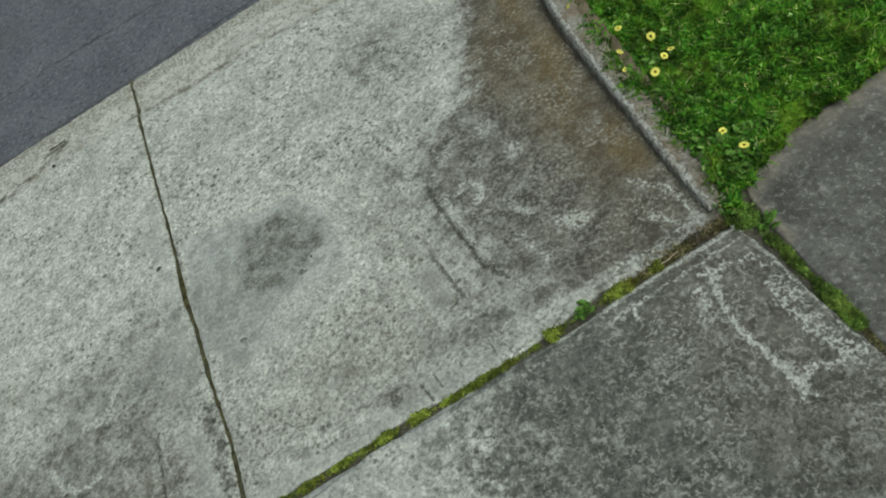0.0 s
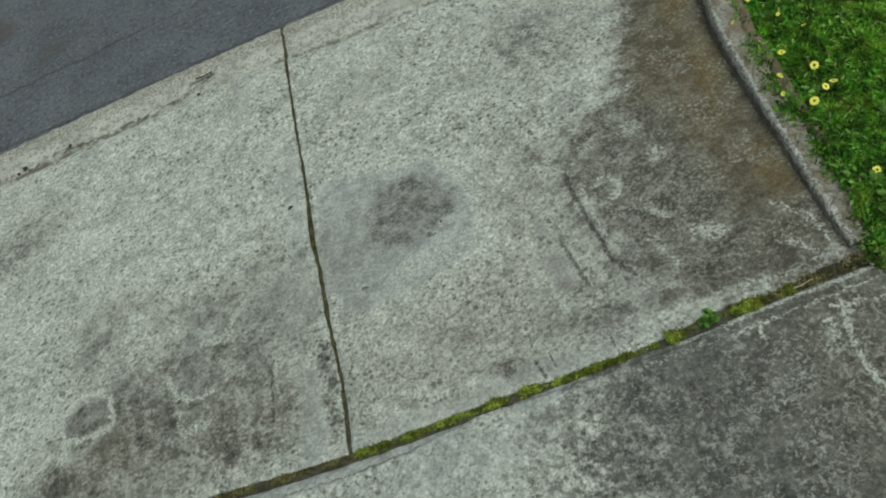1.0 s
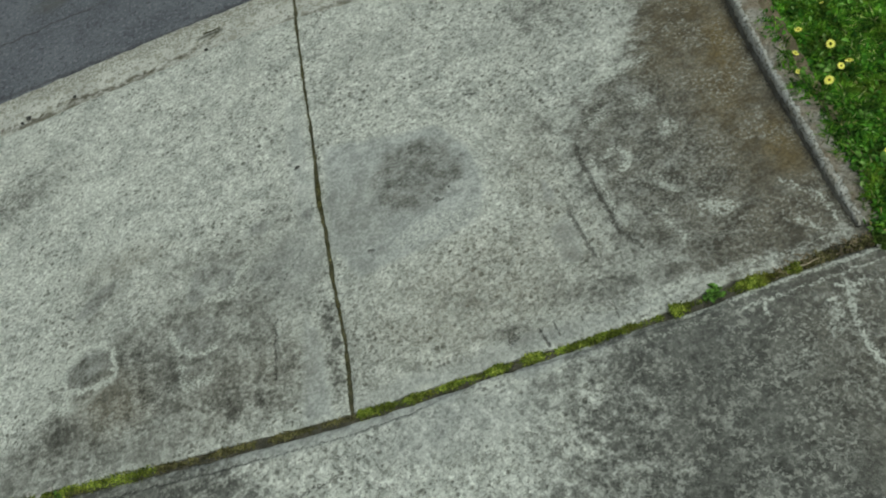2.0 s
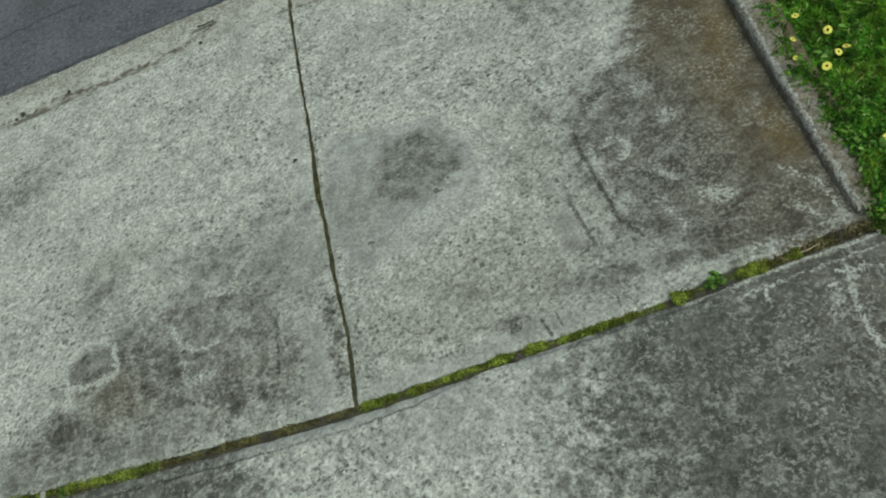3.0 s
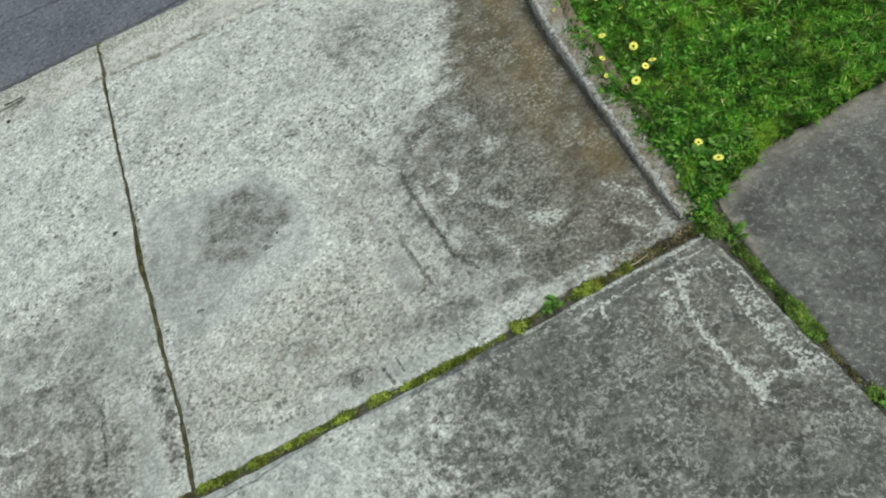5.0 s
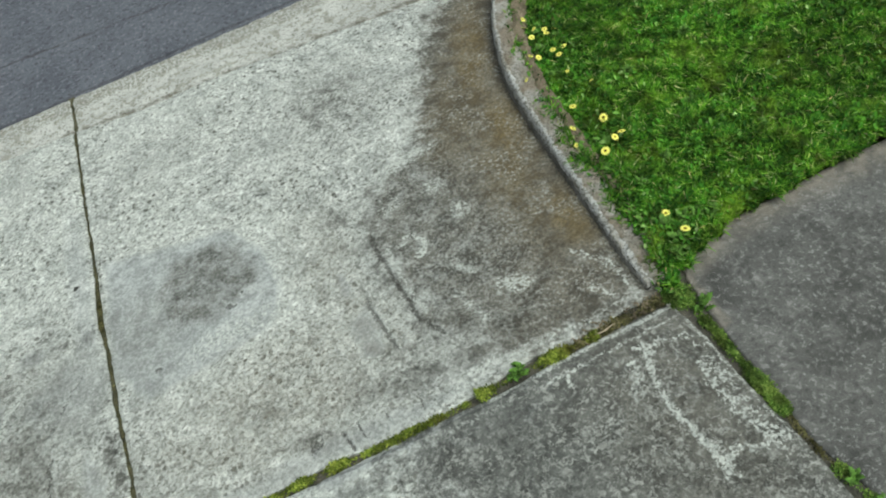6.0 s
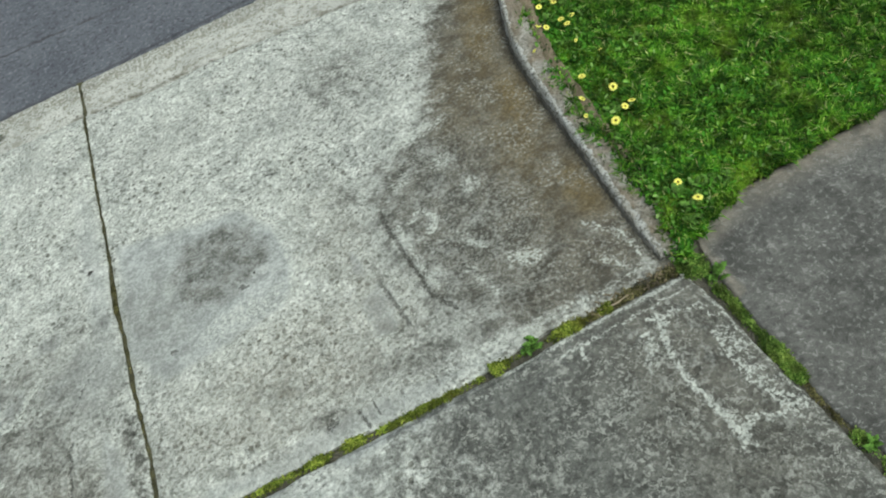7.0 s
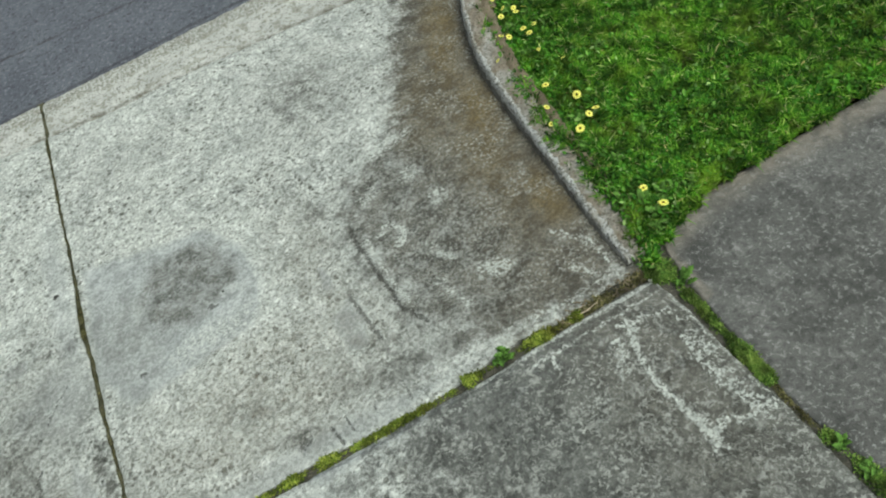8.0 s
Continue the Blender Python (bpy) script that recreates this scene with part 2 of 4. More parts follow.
        two = m.blob(-0.885, 0.520, 0.090, 0.060, 8, 0.18, m.ragged(26, 0.06, p))
        spots = m.most(m.mul(one, 0.8), two, m.mul(m.blob(-0.48, 0.505, 0.085, 0.060, -8, 0.3, m.ragged(26, 0.06, p)), 0.8), m.mul(m.blob(-0.45, 0.73, 0.055, 0.09, -30, 0.4, lobed), 0.7), m.mul(m.blob(-0.37, 0.68, 0.03, 0.06, -20, 0.4, rag), 0.7), m.mul(m.blob(-0.20, 0.66, 0.07, 0.05, 10, 0.4, rag), 0.6), m.mul(m.blob(-0.24, 0.86, 0.05, 0.03, 10, 0.5, rag), 0.6))
        dark = m.most(m.mul(deep, 0.56), m.mul(low, 0.33), m.mul(spots, 0.48), m.mul(m.blob(-1.25, 1.5, 0.16, 0.1, 30, 0.8, wavy), 0.38), m.mul(m.blob(-0.03, 0.3, 0.03, 0.25, 0, 0.5, rag), 0.55), m.mul(m.blob(-0.14, 0.88, 0.10, 0.02, -20, 0.8, lobed), 0.36))
        grime = m.most(m.mul(low, 0.82), m.mul(deep, 0.95), m.mul(spots, 0.95), m.mul(m.blob(-0.95, 0.20, 0.55, 0.10, -6, 0.6, wavy), 0.95), m.mul(m.blob(-0.18, 0.62, 0.18, 0.28, 0, 0.8, lobed), 0.66), m.mul(m.blob(-1.25, 1.5, 0.22, 0.13, 30, 0.8, wavy), 0.40))
        brown = m.most(m.mul(low, 0.16), m.mul(m.blob(-0.33, 0.27, 0.24, 0.13, 0, 0.8, wavy), 0.42), m.mul(m.blob(-0.78, 0.36, 0.14, 0.12, 0, 0.8, wavy), 0.9), m.mul(m.blob(-0.75, 0.93, 0.14, 0.06, 0, 0.9, wavy), 0.4))
        smooth = m.most(spots, m.mul(m.blob(-0.13, 0.66, 0.1, 0.12, 10, 0.7, wavy), 0.6), m.mul(m.poly([(-0.14, 0.07), (-0.06, 0.07), (-0.06, 0.30), (-0.10, 0.42), (-0.13, 0.30)], 0.02, rag), 0.9), m.mul(m.blob(-0.06, 1.0, 0.035, 0.4, 0, 0.7, rag), 0.5))
        thick = m.ragged(34, 0.06, p)
        pale = m.most(m.mul(m.line([(-0.975, 0.545), (-0.937, 0.606), (-0.849, 0.618), (-0.785, 0.555), (-0.78, 0.47)], 0.011, thick), 0.95), m.mul(m.line([(-0.80, 0.455), (-0.90, 0.445), (-0.96, 0.475), (-0.98, 0.53)], 0.011, thick), 0.95), m.mul(m.line([(-0.96, 0.47), (-0.95, 0.39), (-1.0, 0.42), (-1.07, 0.385)], 0.014, thick), 0.80),
                      m.mul(m.blob(-1.02, 0.54, 0.06, 0.06, 20, 0.8, thick), 0.65), m.mul(m.blob(-1.0, 0.87, 0.07, 0.08, 20, 0.8, wavy), 0.5), m.mul(m.line([(-0.575, 0.555), (-0.55, 0.48), (-0.50, 0.435), (-0.42, 0.43)], 0.010, thick), 0.6),
                      m.mul(m.line([(-0.44, 0.64), (-0.36, 0.61), (-0.33, 0.68), (-0.28, 0.74)], 0.012, thick), 0.7), m.mul(m.blob(-0.8, 1.3, 0.5, 0.4, 0, 0.9, wavy), 0.30), m.mul(m.line([(-0.52, 0.30), (-0.54, 0.40)], 0.012, thick), 0.5), m.mul(m.blob(-0.47, 0.33, 0.06, 0.02, 0, 0.8, thick), 0.55))
        black = m.most(m.blob(-0.072, 1.08, 0.012, 0.010, 30, 0.4, rag), m.mul(m.line([(-0.205, 0.46), (-0.215, 0.36), (-0.222, 0.24)], 0.0045, rag), 0.85), m.mul(m.line([(-0.2, 0.55), (-0.09, 0.7)], 0.004, rag), 0.4))
    elif kind == "south":
        # A slab that is pale by the drive's middle and blackened towards the footpath, with white lichen veins in its corner.
        warm = m.mul(m.blob(1.38, -0.2, 0.2, 0.4, 0, 0.9, wavy), 0.5)
        dark = m.most(m.blob(1.30, -0.60, 0.66, 0.85, 30, 0.5, wavy), m.blob(1.22, -0.05, 0.55, 0.2, 8, 0.35, wavy), m.mul(m.blob(-0.75, -0.02, 0.45, 0.15, -8, 0.6, wavy), 0.95), m.mul(m.blob(0.1, -0.5, 0.5, 0.12, 15, 0.8, wavy), 0.25))
        cell = m.poly([(1.37, -0.08), (1.335, -0.18), (1.335, -0.26), (1.36, -0.36), (1.45, -0.38), (1.455, -0.10)], 0.015, rag)
        smooth = m.most(m.line([(-1.3, 0.11), (-0.4, 0.032), (0.0, 0.006), (0.3, 0.002)], 0.022, rag), m.line([(0.5, 0.0), (1.05, 0.0)], 0.02, rag), m.blob(1.12, -0.03, 0.35, 0.07, 0, 0.5, rag), m.mul(m.blob(0.28, -0.08, 0.2, 0.08, 0, 0.8, wavy), 0.5), m.mul(cell, 0.7))
        thin, torn = m.ragged(60, 0.024, p), m.ragged(48, 0.075, p)
        loop = m.line([(1.362, -0.055), (1.352, -0.10), (1.330, -0.18), (1.329, -0.257), (1.344, -0.345), (1.356, -0.42)], 0.0085, thin)
        tip = m.most(m.line([(1.335, -0.405), (1.365, -0.385), (1.40, -0.405), (1.46, -0.424)], 0.009, torn), m.line([(1.35, -0.44), (1.375, -0.40)], 0.014, torn))
        flank = m.most(m.mul(m.blob(1.478, -0.22, 0.016, 0.06, 8, 0.8, torn), 0.7), m.mul(m.blob(1.470, -0.32, 0.024, 0.045, 8, 0.8, torn), 0.75), m.mul(m.blob(1.492, -0.41, 0.022, 0.045, 8, 0.8, torn), 0.7), m.mul(m.line([(1.452, -0.17), (1.448, -0.27), (1.470, -0.37), (1.488, -0.44)], 0.010, torn), 0.9))
        crown = m.most(m.mul(m.line([(1.364, -0.060), (1.41, -0.064), (1.462, -0.08), (1.485, -0.13)], 0.007, torn), 0.7), m.line([(1.345, -0.055), (1.375, -0.085)], 0.010, torn))
        pale = m.most(m.mul(loop, 0.72), m.mul(m.most(loop, tip, flank, crown), m.ramp(m.noise(62, 4, 0.7, vec=p), 0.40, 0.56, 0.25, 1.0)), m.mul(m.line([(1.31, -0.09), (1.305, -0.13), (1.28, -0.17)], 0.014, torn), 0.5), m.mul(m.line([(1.157, -0.034), (1.15, -0.065)], 0.008, thin), 0.6),
                      m.mul(m.blob(1.18, -0.22, 0.07, 0.05, 0, 0.8, torn), 0.28), m.mul(m.blob(1.27, -0.34, 0.05, 0.05, 0, 0.8, torn), 0.22), m.mul(m.blob(0.3, -0.25, 0.2, 0.12, 20, 0.9, wavy), 0.35), m.mul(m.line([(0.55, -0.02), (1.0, -0.03)], 0.012, rag), 0.3),
                      m.mul(m.line([(1.1, -0.030), (1.47, -0.022)], 0.004, rag), 0.5), m.mul(m.line([(0.95, 0.004), (1.2, 0.010), (1.48, 0.010)], 0.007, m.ragged(30, 0.02, p)), 0.7), m.mul(m.line([(1.495, 0.0), (1.505, -0.15), (1.52, -0.42)], 0.006, m.ragged(30, 0.03, p)), 0.5))
        black = m.most(m.blob(1.36, -0.231, 0.012, 0.010, 0, 0.6, rag), m.mul(m.line([(-0.2, -0.14), (-0.06, -0.125)], 0.005, rag), 0.7), m.mul(m.line([(-1.3, 0.083), (-0.4, 0.010), (0.0, -0.016), (0.2, -0.010)], 0.004, rag), 0.45))
    # Wear: paste that is whole in some places and eaten to the grit in others.
    mixed = m.ramp(m.add(m.mul(clump, 0.35), m.add(m.mul(grit, 0.3), m.mul(m.noise(11, 4, 0.65, 0.6, vec=p), 0.35))), 0.38, 0.62)
    blotch = m.ramp(m.noise(14, 5, 0.68, 0.3, vec=p), 0.38, 0.62)
    tiny = m.ramp(m.noise(110, 3, 0.65, 0.3, vec=p), 0.36, 0.64)
    eat = lambda mask, by, lo=0.05, hi=0.95, deep=0.75: m.mul(m.ramp(m.add(mask, m.mul(m.sub(by, 0.5), deep)), lo, hi), m.ramp(mask, 0.0, 0.45))
    light = m.mix(broad, (0.515, 0.53, 0.465), (0.605, 0.62, 0.555))
    light = m.mix(m.mul(m.ramp(cloud, 0.46, 0.62), 0.62), light, (0.37, 0.385, 0.345))
    col = m.mix(m.mul(m.ramp(m.noise(30, 4, 0.65, 0.5, vec=p), 0.49, 0.58), 0.60), light, (0.665, 0.68, 0.615))
    whole = m.sub(1.0, m.mul(smooth, 0.85))
    zone = m.ramp(m.add(m.mul(m.noise(4.2, 3, 0.55, vec=p), 0.6), m.mul(clump, 0.4)), 0.40, 0.60, 0.25, 1.0)
    pits = m.mul(m.mul(m.ramp(m.noise(42, 5, 0.80, 0.25, vec=p), 0.53, 0.585), zone), whole)
    near = m.ragged(110, 0.010, p)
    holes = m.ramp(m.add(m.cells(50, vec=near), m.mul(m.cells(50, out="Color", vec=near), 0.75)), 0.58, 0.42)
    holes = m.mul(m.mul(holes, m.ramp(zone, 0.25, 1.0, 0.45, 1.0)), m.sub(1.0, m.mul(smooth, 0.6)))
    specks = m.mul(m.ramp(m.noise(95, 3, 0.65, vec=p), 0.56, 0.63), whole)
    stones = m.ramp(m.cells(88, out="Color", vec=m.ragged(60, 0.02, p)), 0.15, 0.85, 0.80, 1.12)
    col = m.mix(m.mul(whole, 0.75), col, m.tint(col, stones))
    col = m.mix(m.mul(pits, 0.62), col, (0.185, 0.185, 0.15))
    col = m.mix(m.mul(holes, 0.88), col, (0.125, 0.125, 0.10))
    col = m.mix(m.mul(specks, 0.55), col, (0.15, 0.145, 0.115))
    col = m.mix(m.mul(m.ramp(m.cells(62, vec=rag), 0.20, 0.10), m.mul(whole, 0.75)), col, (0.09, 0.085, 0.07))
    col = m.tint(col, m.ramp(blotch, 0.0, 1.0, 0.90, 1.08))
    col = m.mix(m.mul(smooth, 0.66), col, (0.375, 0.392, 0.378))
    col = m.mix(m.mul(smooth, m.mul(m.ramp(m.noise(16, 5, 0.72, vec=p), 0.42, 0.60), 0.72)), col, (0.24, 0.25, 0.23))
    col = m.mix(m.mul(grime, m.ramp(mixed, 0.0, 1.0, 0.50, 1.0)), col, m.mix(blotch, (0.165, 0.168, 0.145), (0.255, 0.258, 0.232)))
    col = m.mix(m.mul(brown, m.ramp(mixed, 0.0, 1.0, 0.30, 0.68)), col, (0.190, 0.155, 0.092))
    lo, hi = ((0.066, 0.067, 0.058), (0.135, 0.137, 0.120)) if kind == "south" else ((0.060, 0.059, 0.048), (0.148, 0.146, 0.124))
    col = m.mix(m.mul(eat(dark, mixed, deep=0.85), 0.92), col, m.mix(blotch, m.mix(warm, lo, (0.076, 0.066, 0.046)), m.mix(warm, hi, (0.160, 0.142, 0.104))))
    col = m.mix(m.mul(m.mul(dark, tiny), 0.22), col, (0.045, 0.045, 0.038))
    col = m.mix(m.mul(orange, m.ramp(mixed, 0.0, 1.0, 0.32, 0.62)), col, (0.205, 0.150, 0.055))
    grains = m.mul(m.ramp(m.noise(80, 4, 0.72, 0.2, vec=p), 0.52, 0.60), m.ramp(m.noise(7, 4, 0.65, vec=p), 0.42, 0.60))
    clots = m.mul(m.ramp(m.noise(62, 4, 0.75, 0.5, vec=p), 0.515, 0.575), m.ramp(m.noise(5, 4, 0.65, vec=p), 0.40, 0.58, 0.25, 1.0)) if kind == "south" else m.most(grains, m.mul(m.ramp(m.noise(62, 4, 0.75, 0.5, vec=p), 0.505, 0.565), m.most(m.blob(1.03, 0.87, 0.19, 0.14, 0, 0.8, wavy), m.mul(m.blob(1.06, 0.48, 0.20, 0.33, 0, 0.8, wavy), 0.9))))
    col = m.mix(m.mul(m.mul(clots, dark), 0.66), col, (0.40, 0.405, 0.355))
    col = m.mix(m.mul(eat(pale, tiny, 0.08, 0.95, 0.9), 0.84), col, (0.58, 0.60, 0.53))
    col = m.mix(m.mul(eat(black, tiny, 0.3, 0.8, 1.0), 0.72), col, (0.055, 0.052, 0.042))
    col = m.tint(col, m.ramp(m.noise(92, 3, 0.65, vec=m.local(5, 2, 30)), 0.40, 0.60, 0.85, 1.14))
    col = m.tint(col, m.ramp(fine, 0.25, 0.75, 0.90, 1.08))
    height = m.sub(m.add(m.add(m.mul(fine, 0.3), m.mul(grit, 0.4)), m.mul(clump, 0.5)), m.add(m.add(m.mul(m.most(pits, holes), 0.6), m.mul(specks, 0.3)), m.mul(black, 1.2)))
    return m.finish(col, height, 0.005, 0.8)


def gutter_concrete():
    m = Mat("gutter_concrete", 0.93, 0.2)
    p = m.flat()
    grit, clump, cloud = m.noise(90, 3, 0.62, 0.3, vec=p), m.noise(22, 4, 0.6, vec=p), m.noise(5, 4, 0.6, vec=p)
    col = m.mix(m.ramp(cloud, 0.35, 0.65), (0.58, 0.58, 0.52), (0.44, 0.44, 0.395))
    near = m.ragged(110, 0.010, p)
    col = m.mix(m.mul(m.ramp(m.noise(46, 5, 0.80, 0.2, vec=p), 0.53, 0.59), 0.60), col, (0.21, 0.205, 0.165))
    col = m.mix(m.mul(m.ramp(m.add(m.cells(60, vec=near), m.mul(m.cells(60, out="Color", vec=near), 0.75)), 0.58, 0.42), 0.75), col, (0.14, 0.135, 0.105))
    col = m.mix(m.mul(m.ramp(m.add(grit, m.line([(-3, 2.21), (-0.7, 2.22), (0.6, 2.20), (3, 2.19)], 0.05, m.ragged(9, 0.06, p))), 0.56, 0.66), m.ramp(grit, 0.45, 0.56, 0.05, 0.7)), col, (0.17, 0.165, 0.125))
    col = m.mix(m.mul(m.ramp(clump, 0.50, 0.62), 0.5), col, (0.20, 0.19, 0.13))
    seam = m.line([(-3, 1.94), (-0.7, 1.985), (0, 1.97), (0.5, 1.925), (1.0, 1.88), (1.9, 1.80)], 0.016, m.ragged(18, 0.05, p))
    col = m.mix(m.mul(seam, m.ramp(m.noise(16, 3, vec=p), 0.42, 0.56, 0.15, 0.8)), col, (0.10, 0.09, 0.06))
    crack = m.line([(-1.7, 1.99), (-1.3, 2.0), (-1.05, 2.02), (-0.8, 2.0), (-0.45, 2.04), (-0.36, 2.1)], 0.018, m.ragged(14, 0.09, p))
    col = m.mix(m.mul(crack, m.ramp(m.noise(30, 2, vec=p), 0.42, 0.6, 0.0, 0.85)), col, (0.07, 0.06, 0.035))
    col = m.mix(m.mul(m.line([(-0.45, 2.10), (-0.35, 2.105)], 0.012, m.ragged(40, 0.02, p)), 0.8), col, (0.05, 0.05, 0.03))
    col = m.tint(col, m.ramp(m.noise(300, 2, vec=p), 0.2, 0.8, 0.8, 1.18))
    return m.finish(col, m.add(grit, m.sub(clump, crack)), 0.005, 0.7)


def footpath_concrete():
    m = Mat("footpath_concrete", 0.93, 0.2)
    p = m.flat()
    grit, clump, cloud = m.noise(58, 4, 0.72, 0.4, vec=p), m.noise(18, 5, 0.68, 0.3, vec=p), m.noise(4, 4, 0.6, vec=p)
    col = m.mix(m.ramp(cloud, 0.35, 0.68), (0.086, 0.086, 0.076), (0.140, 0.139, 0.124))
    col = m.mix(m.mul(m.ramp(clump, 0.5, 0.62), 0.5), col, (0.175, 0.170, 0.155))
    col = m.mix(m.mul(m.ramp(grit, 0.54, 0.62), 0.55), col, (0.29, 0.285, 0.262))
    col = m.mix(m.mul(m.ramp(grit, 0.47, 0.36), 0.5), col, (0.05, 0.05, 0.046))
    col = m.mix(m.mul(m.ramp(m.cells(64, vec=m.ragged(30, 0.03, p)), 0.26, 0.12), m.ramp(m.noise(6, 3, vec=p), 0.42, 0.6, 0.05, 0.5)), col, (0.34, 0.34, 0.32))
    col = m.tint(col, m.ramp(m.noise(12, 5, 0.68, vec=p), 0.36, 0.64, 0.84, 1.14))
    edge = m.most(m.line([(1.60, 0.12), (1.76, 0.175), (2.8, 0.19)], 0.05, m.ragged(16, 0.06, p)), m.line([(1.575, 0.1), (1.57, -0.1)], 0.012, m.ragged(40, 0.02, p)))
    col = m.mix(m.mul(edge, m.ramp(clump, 0.35, 0.6, 0.25, 0.75)), col, (0.31, 0.275, 0.22))
    col = m.tint(col, m.ramp(m.noise(310, 2, vec=p), 0.2, 0.8, 0.78, 1.2))
    return m.finish(col, m.add(grit, clump), 0.004, 0.7)


def asphalt():
    m = Mat("asphalt", 0.88, 0.3)
    p = m.flat()
    stone, cloud = m.cells(170, vec=p), m.noise(3.5, 4, 0.6, vec=p)
    col = m.mix(m.ramp(cloud, 0.3, 0.7), (0.105, 0.112, 0.127), (0.150, 0.158, 0.174))
    col = m.mix(m.mul(m.ramp(m.noise(48, 5, 0.80, vec=p), 0.53, 0.60), 0.75), col, (0.26, 0.265, 0.285))
    col = m.mix(m.mul(m.ramp(m.noise(42, 5, 0.80, vec=m.local(3, 1)), 0.53, 0.60), 0.65), col, (0.040, 0.042, 0.050))
    crack = m.line([(-3.0, 2.70), (-1.55, 2.70), (-1.05, 2.72), (-0.41, 2.75), (0.4, 2.68), (1.5, 2.6)], 0.007, m.ragged(12, 0.07, p))
    col = m.mix(m.mul(crack, m.ramp(m.noise(12, 3, vec=p), 0.38, 0.56, 0.1, 0.7)), col, (0.035, 0.035, 0.03))
    # Shade along the road's ragged edge, painted as a dark line.
    col = m.mix(m.mul(m.line([(-3, 2.25), (3, 2.24)], 0.010, m.ragged(20, 0.05, p)), 0.5), col, (0.035, 0.035, 0.035))
    col = m.mix(m.mul(m.ramp(m.noise(2.5, 3, vec=p), 0.5, 0.7), m.blob(-1.6, 3.2, 0.9, 0.4, 0, 0.6)), col, (0.09, 0.088, 0.075))
    return m.finish(col, m.sub(stone, crack), 0.006, 0.8)


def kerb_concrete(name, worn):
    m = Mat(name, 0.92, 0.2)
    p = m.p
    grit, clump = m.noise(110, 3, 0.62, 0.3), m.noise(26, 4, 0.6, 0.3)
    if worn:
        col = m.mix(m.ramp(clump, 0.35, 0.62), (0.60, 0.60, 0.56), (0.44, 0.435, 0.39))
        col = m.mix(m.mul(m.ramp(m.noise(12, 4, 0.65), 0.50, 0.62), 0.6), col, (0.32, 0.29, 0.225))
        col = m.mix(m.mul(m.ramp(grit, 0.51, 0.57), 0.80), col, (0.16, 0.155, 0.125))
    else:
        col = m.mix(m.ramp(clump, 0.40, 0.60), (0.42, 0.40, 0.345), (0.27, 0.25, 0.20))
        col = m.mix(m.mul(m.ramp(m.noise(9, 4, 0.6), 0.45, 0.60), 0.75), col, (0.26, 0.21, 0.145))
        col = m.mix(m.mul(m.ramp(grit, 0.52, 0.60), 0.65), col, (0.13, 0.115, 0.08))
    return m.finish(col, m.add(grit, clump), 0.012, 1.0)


def soil(name, a, b, c):
    m = Mat(name, 0.97, 0.1)
    grit, clump = m.noise(130, 4, 0.65), m.noise(18, 4, 0.6)
    col = m.mix(m.ramp(clump, 0.35, 0.65), a, b)
    col = m.mix(m.mul(m.ramp(grit, 0.55, 0.68), 0.6), col, c)
    return m.finish(col, m.add(grit, clump), 0.01, 1.0)


def leafy(name, stops, patchy=0.0, other=(0.1, 0.1, 0.03), rough=0.7):
    """Leaves that differ one by one, in drifts of another tone."""
    m = Mat(name, rough, 0.15)
    geo = m.n.new("ShaderNodeNewGeometry").outputs["Random Per Island"]
    r = m.n.new("ShaderNodeValToRGB")
    while len(r.color_ramp.elements) < len(stops):
        r.color_ramp.elements.new(0.5)
    for e, (at, c) in zip(r.color_ramp.elements, stops):
        e.position, e.color = at, (*c, 1)
    m.l.new(geo, r.inputs[0])
    col = r.outputs[0]
    if patchy:
        col = m.mix(m.mul(m.ramp(m.noise(7, 3, 0.6), 0.5, 0.68), patchy), col, other)
    col = m.tint(col, m.ramp(m.noise(3.0, 3, 0.5), 0.3, 0.7, 0.75, 1.25))
    col = m.tint(col, m.ramp(m.noise(20, 4, 0.65), 0.38, 0.62, 0.50, 1.50))
    m.b.inputs["Transmission Weight"].default_value = 0.0
    return m.finish(col)


def plain(name, col, rough=0.7, vary=0.25, scale=90):
    m = Mat(name, rough, 0.25)
    n = m.noise(scale, 3)
    return m.finish(m.tint(col, m.ramp(n, 0.25, 0.75, 1 - vary, 1 + vary)), n, 0.002, 0.5)


EAST, WEST, SOUTH = concrete("concrete_east", "east"), concrete("concrete_west", "west"), concrete("concrete_south", "south")
GUTTER, FOOTPATH, ASPHALT = gutter_concrete(), footpath_concrete(), asphalt()
# The kerb's lower face: dirt, plus shade under the edge put into the colour.
KERB_DARK = soil("kerb_dirt_shade", (0.21, 0.20, 0.17), (0.13, 0.124, 0.10), (0.32, 0.31, 0.27))
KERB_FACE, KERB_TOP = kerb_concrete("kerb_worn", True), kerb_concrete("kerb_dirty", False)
JOINT_SOIL = soil("joint_soil", (0.130, 0.122, 0.095), (0.070, 0.068, 0.052), (0.24, 0.21, 0.155))
DAMP_SOIL = soil("damp_soil", (0.125, 0.120, 0.070), (0.060, 0.060, 0.036), (0.22, 0.20, 0.13))
BED_SOIL = soil("bed_soil", (0.075, 0.055, 0.03), (0.04, 0.045, 0.018), (0.16, 0.12, 0.06))
DRY_SOIL = soil("dry_soil", (0.27, 0.22, 0.15), (0.15, 0.125, 0.08), (0.38, 0.32, 0.22))
EARTH = soil("earth", (0.09, 0.10, 0.035), (0.06, 0.075, 0.025), (0.14, 0.12, 0.06))
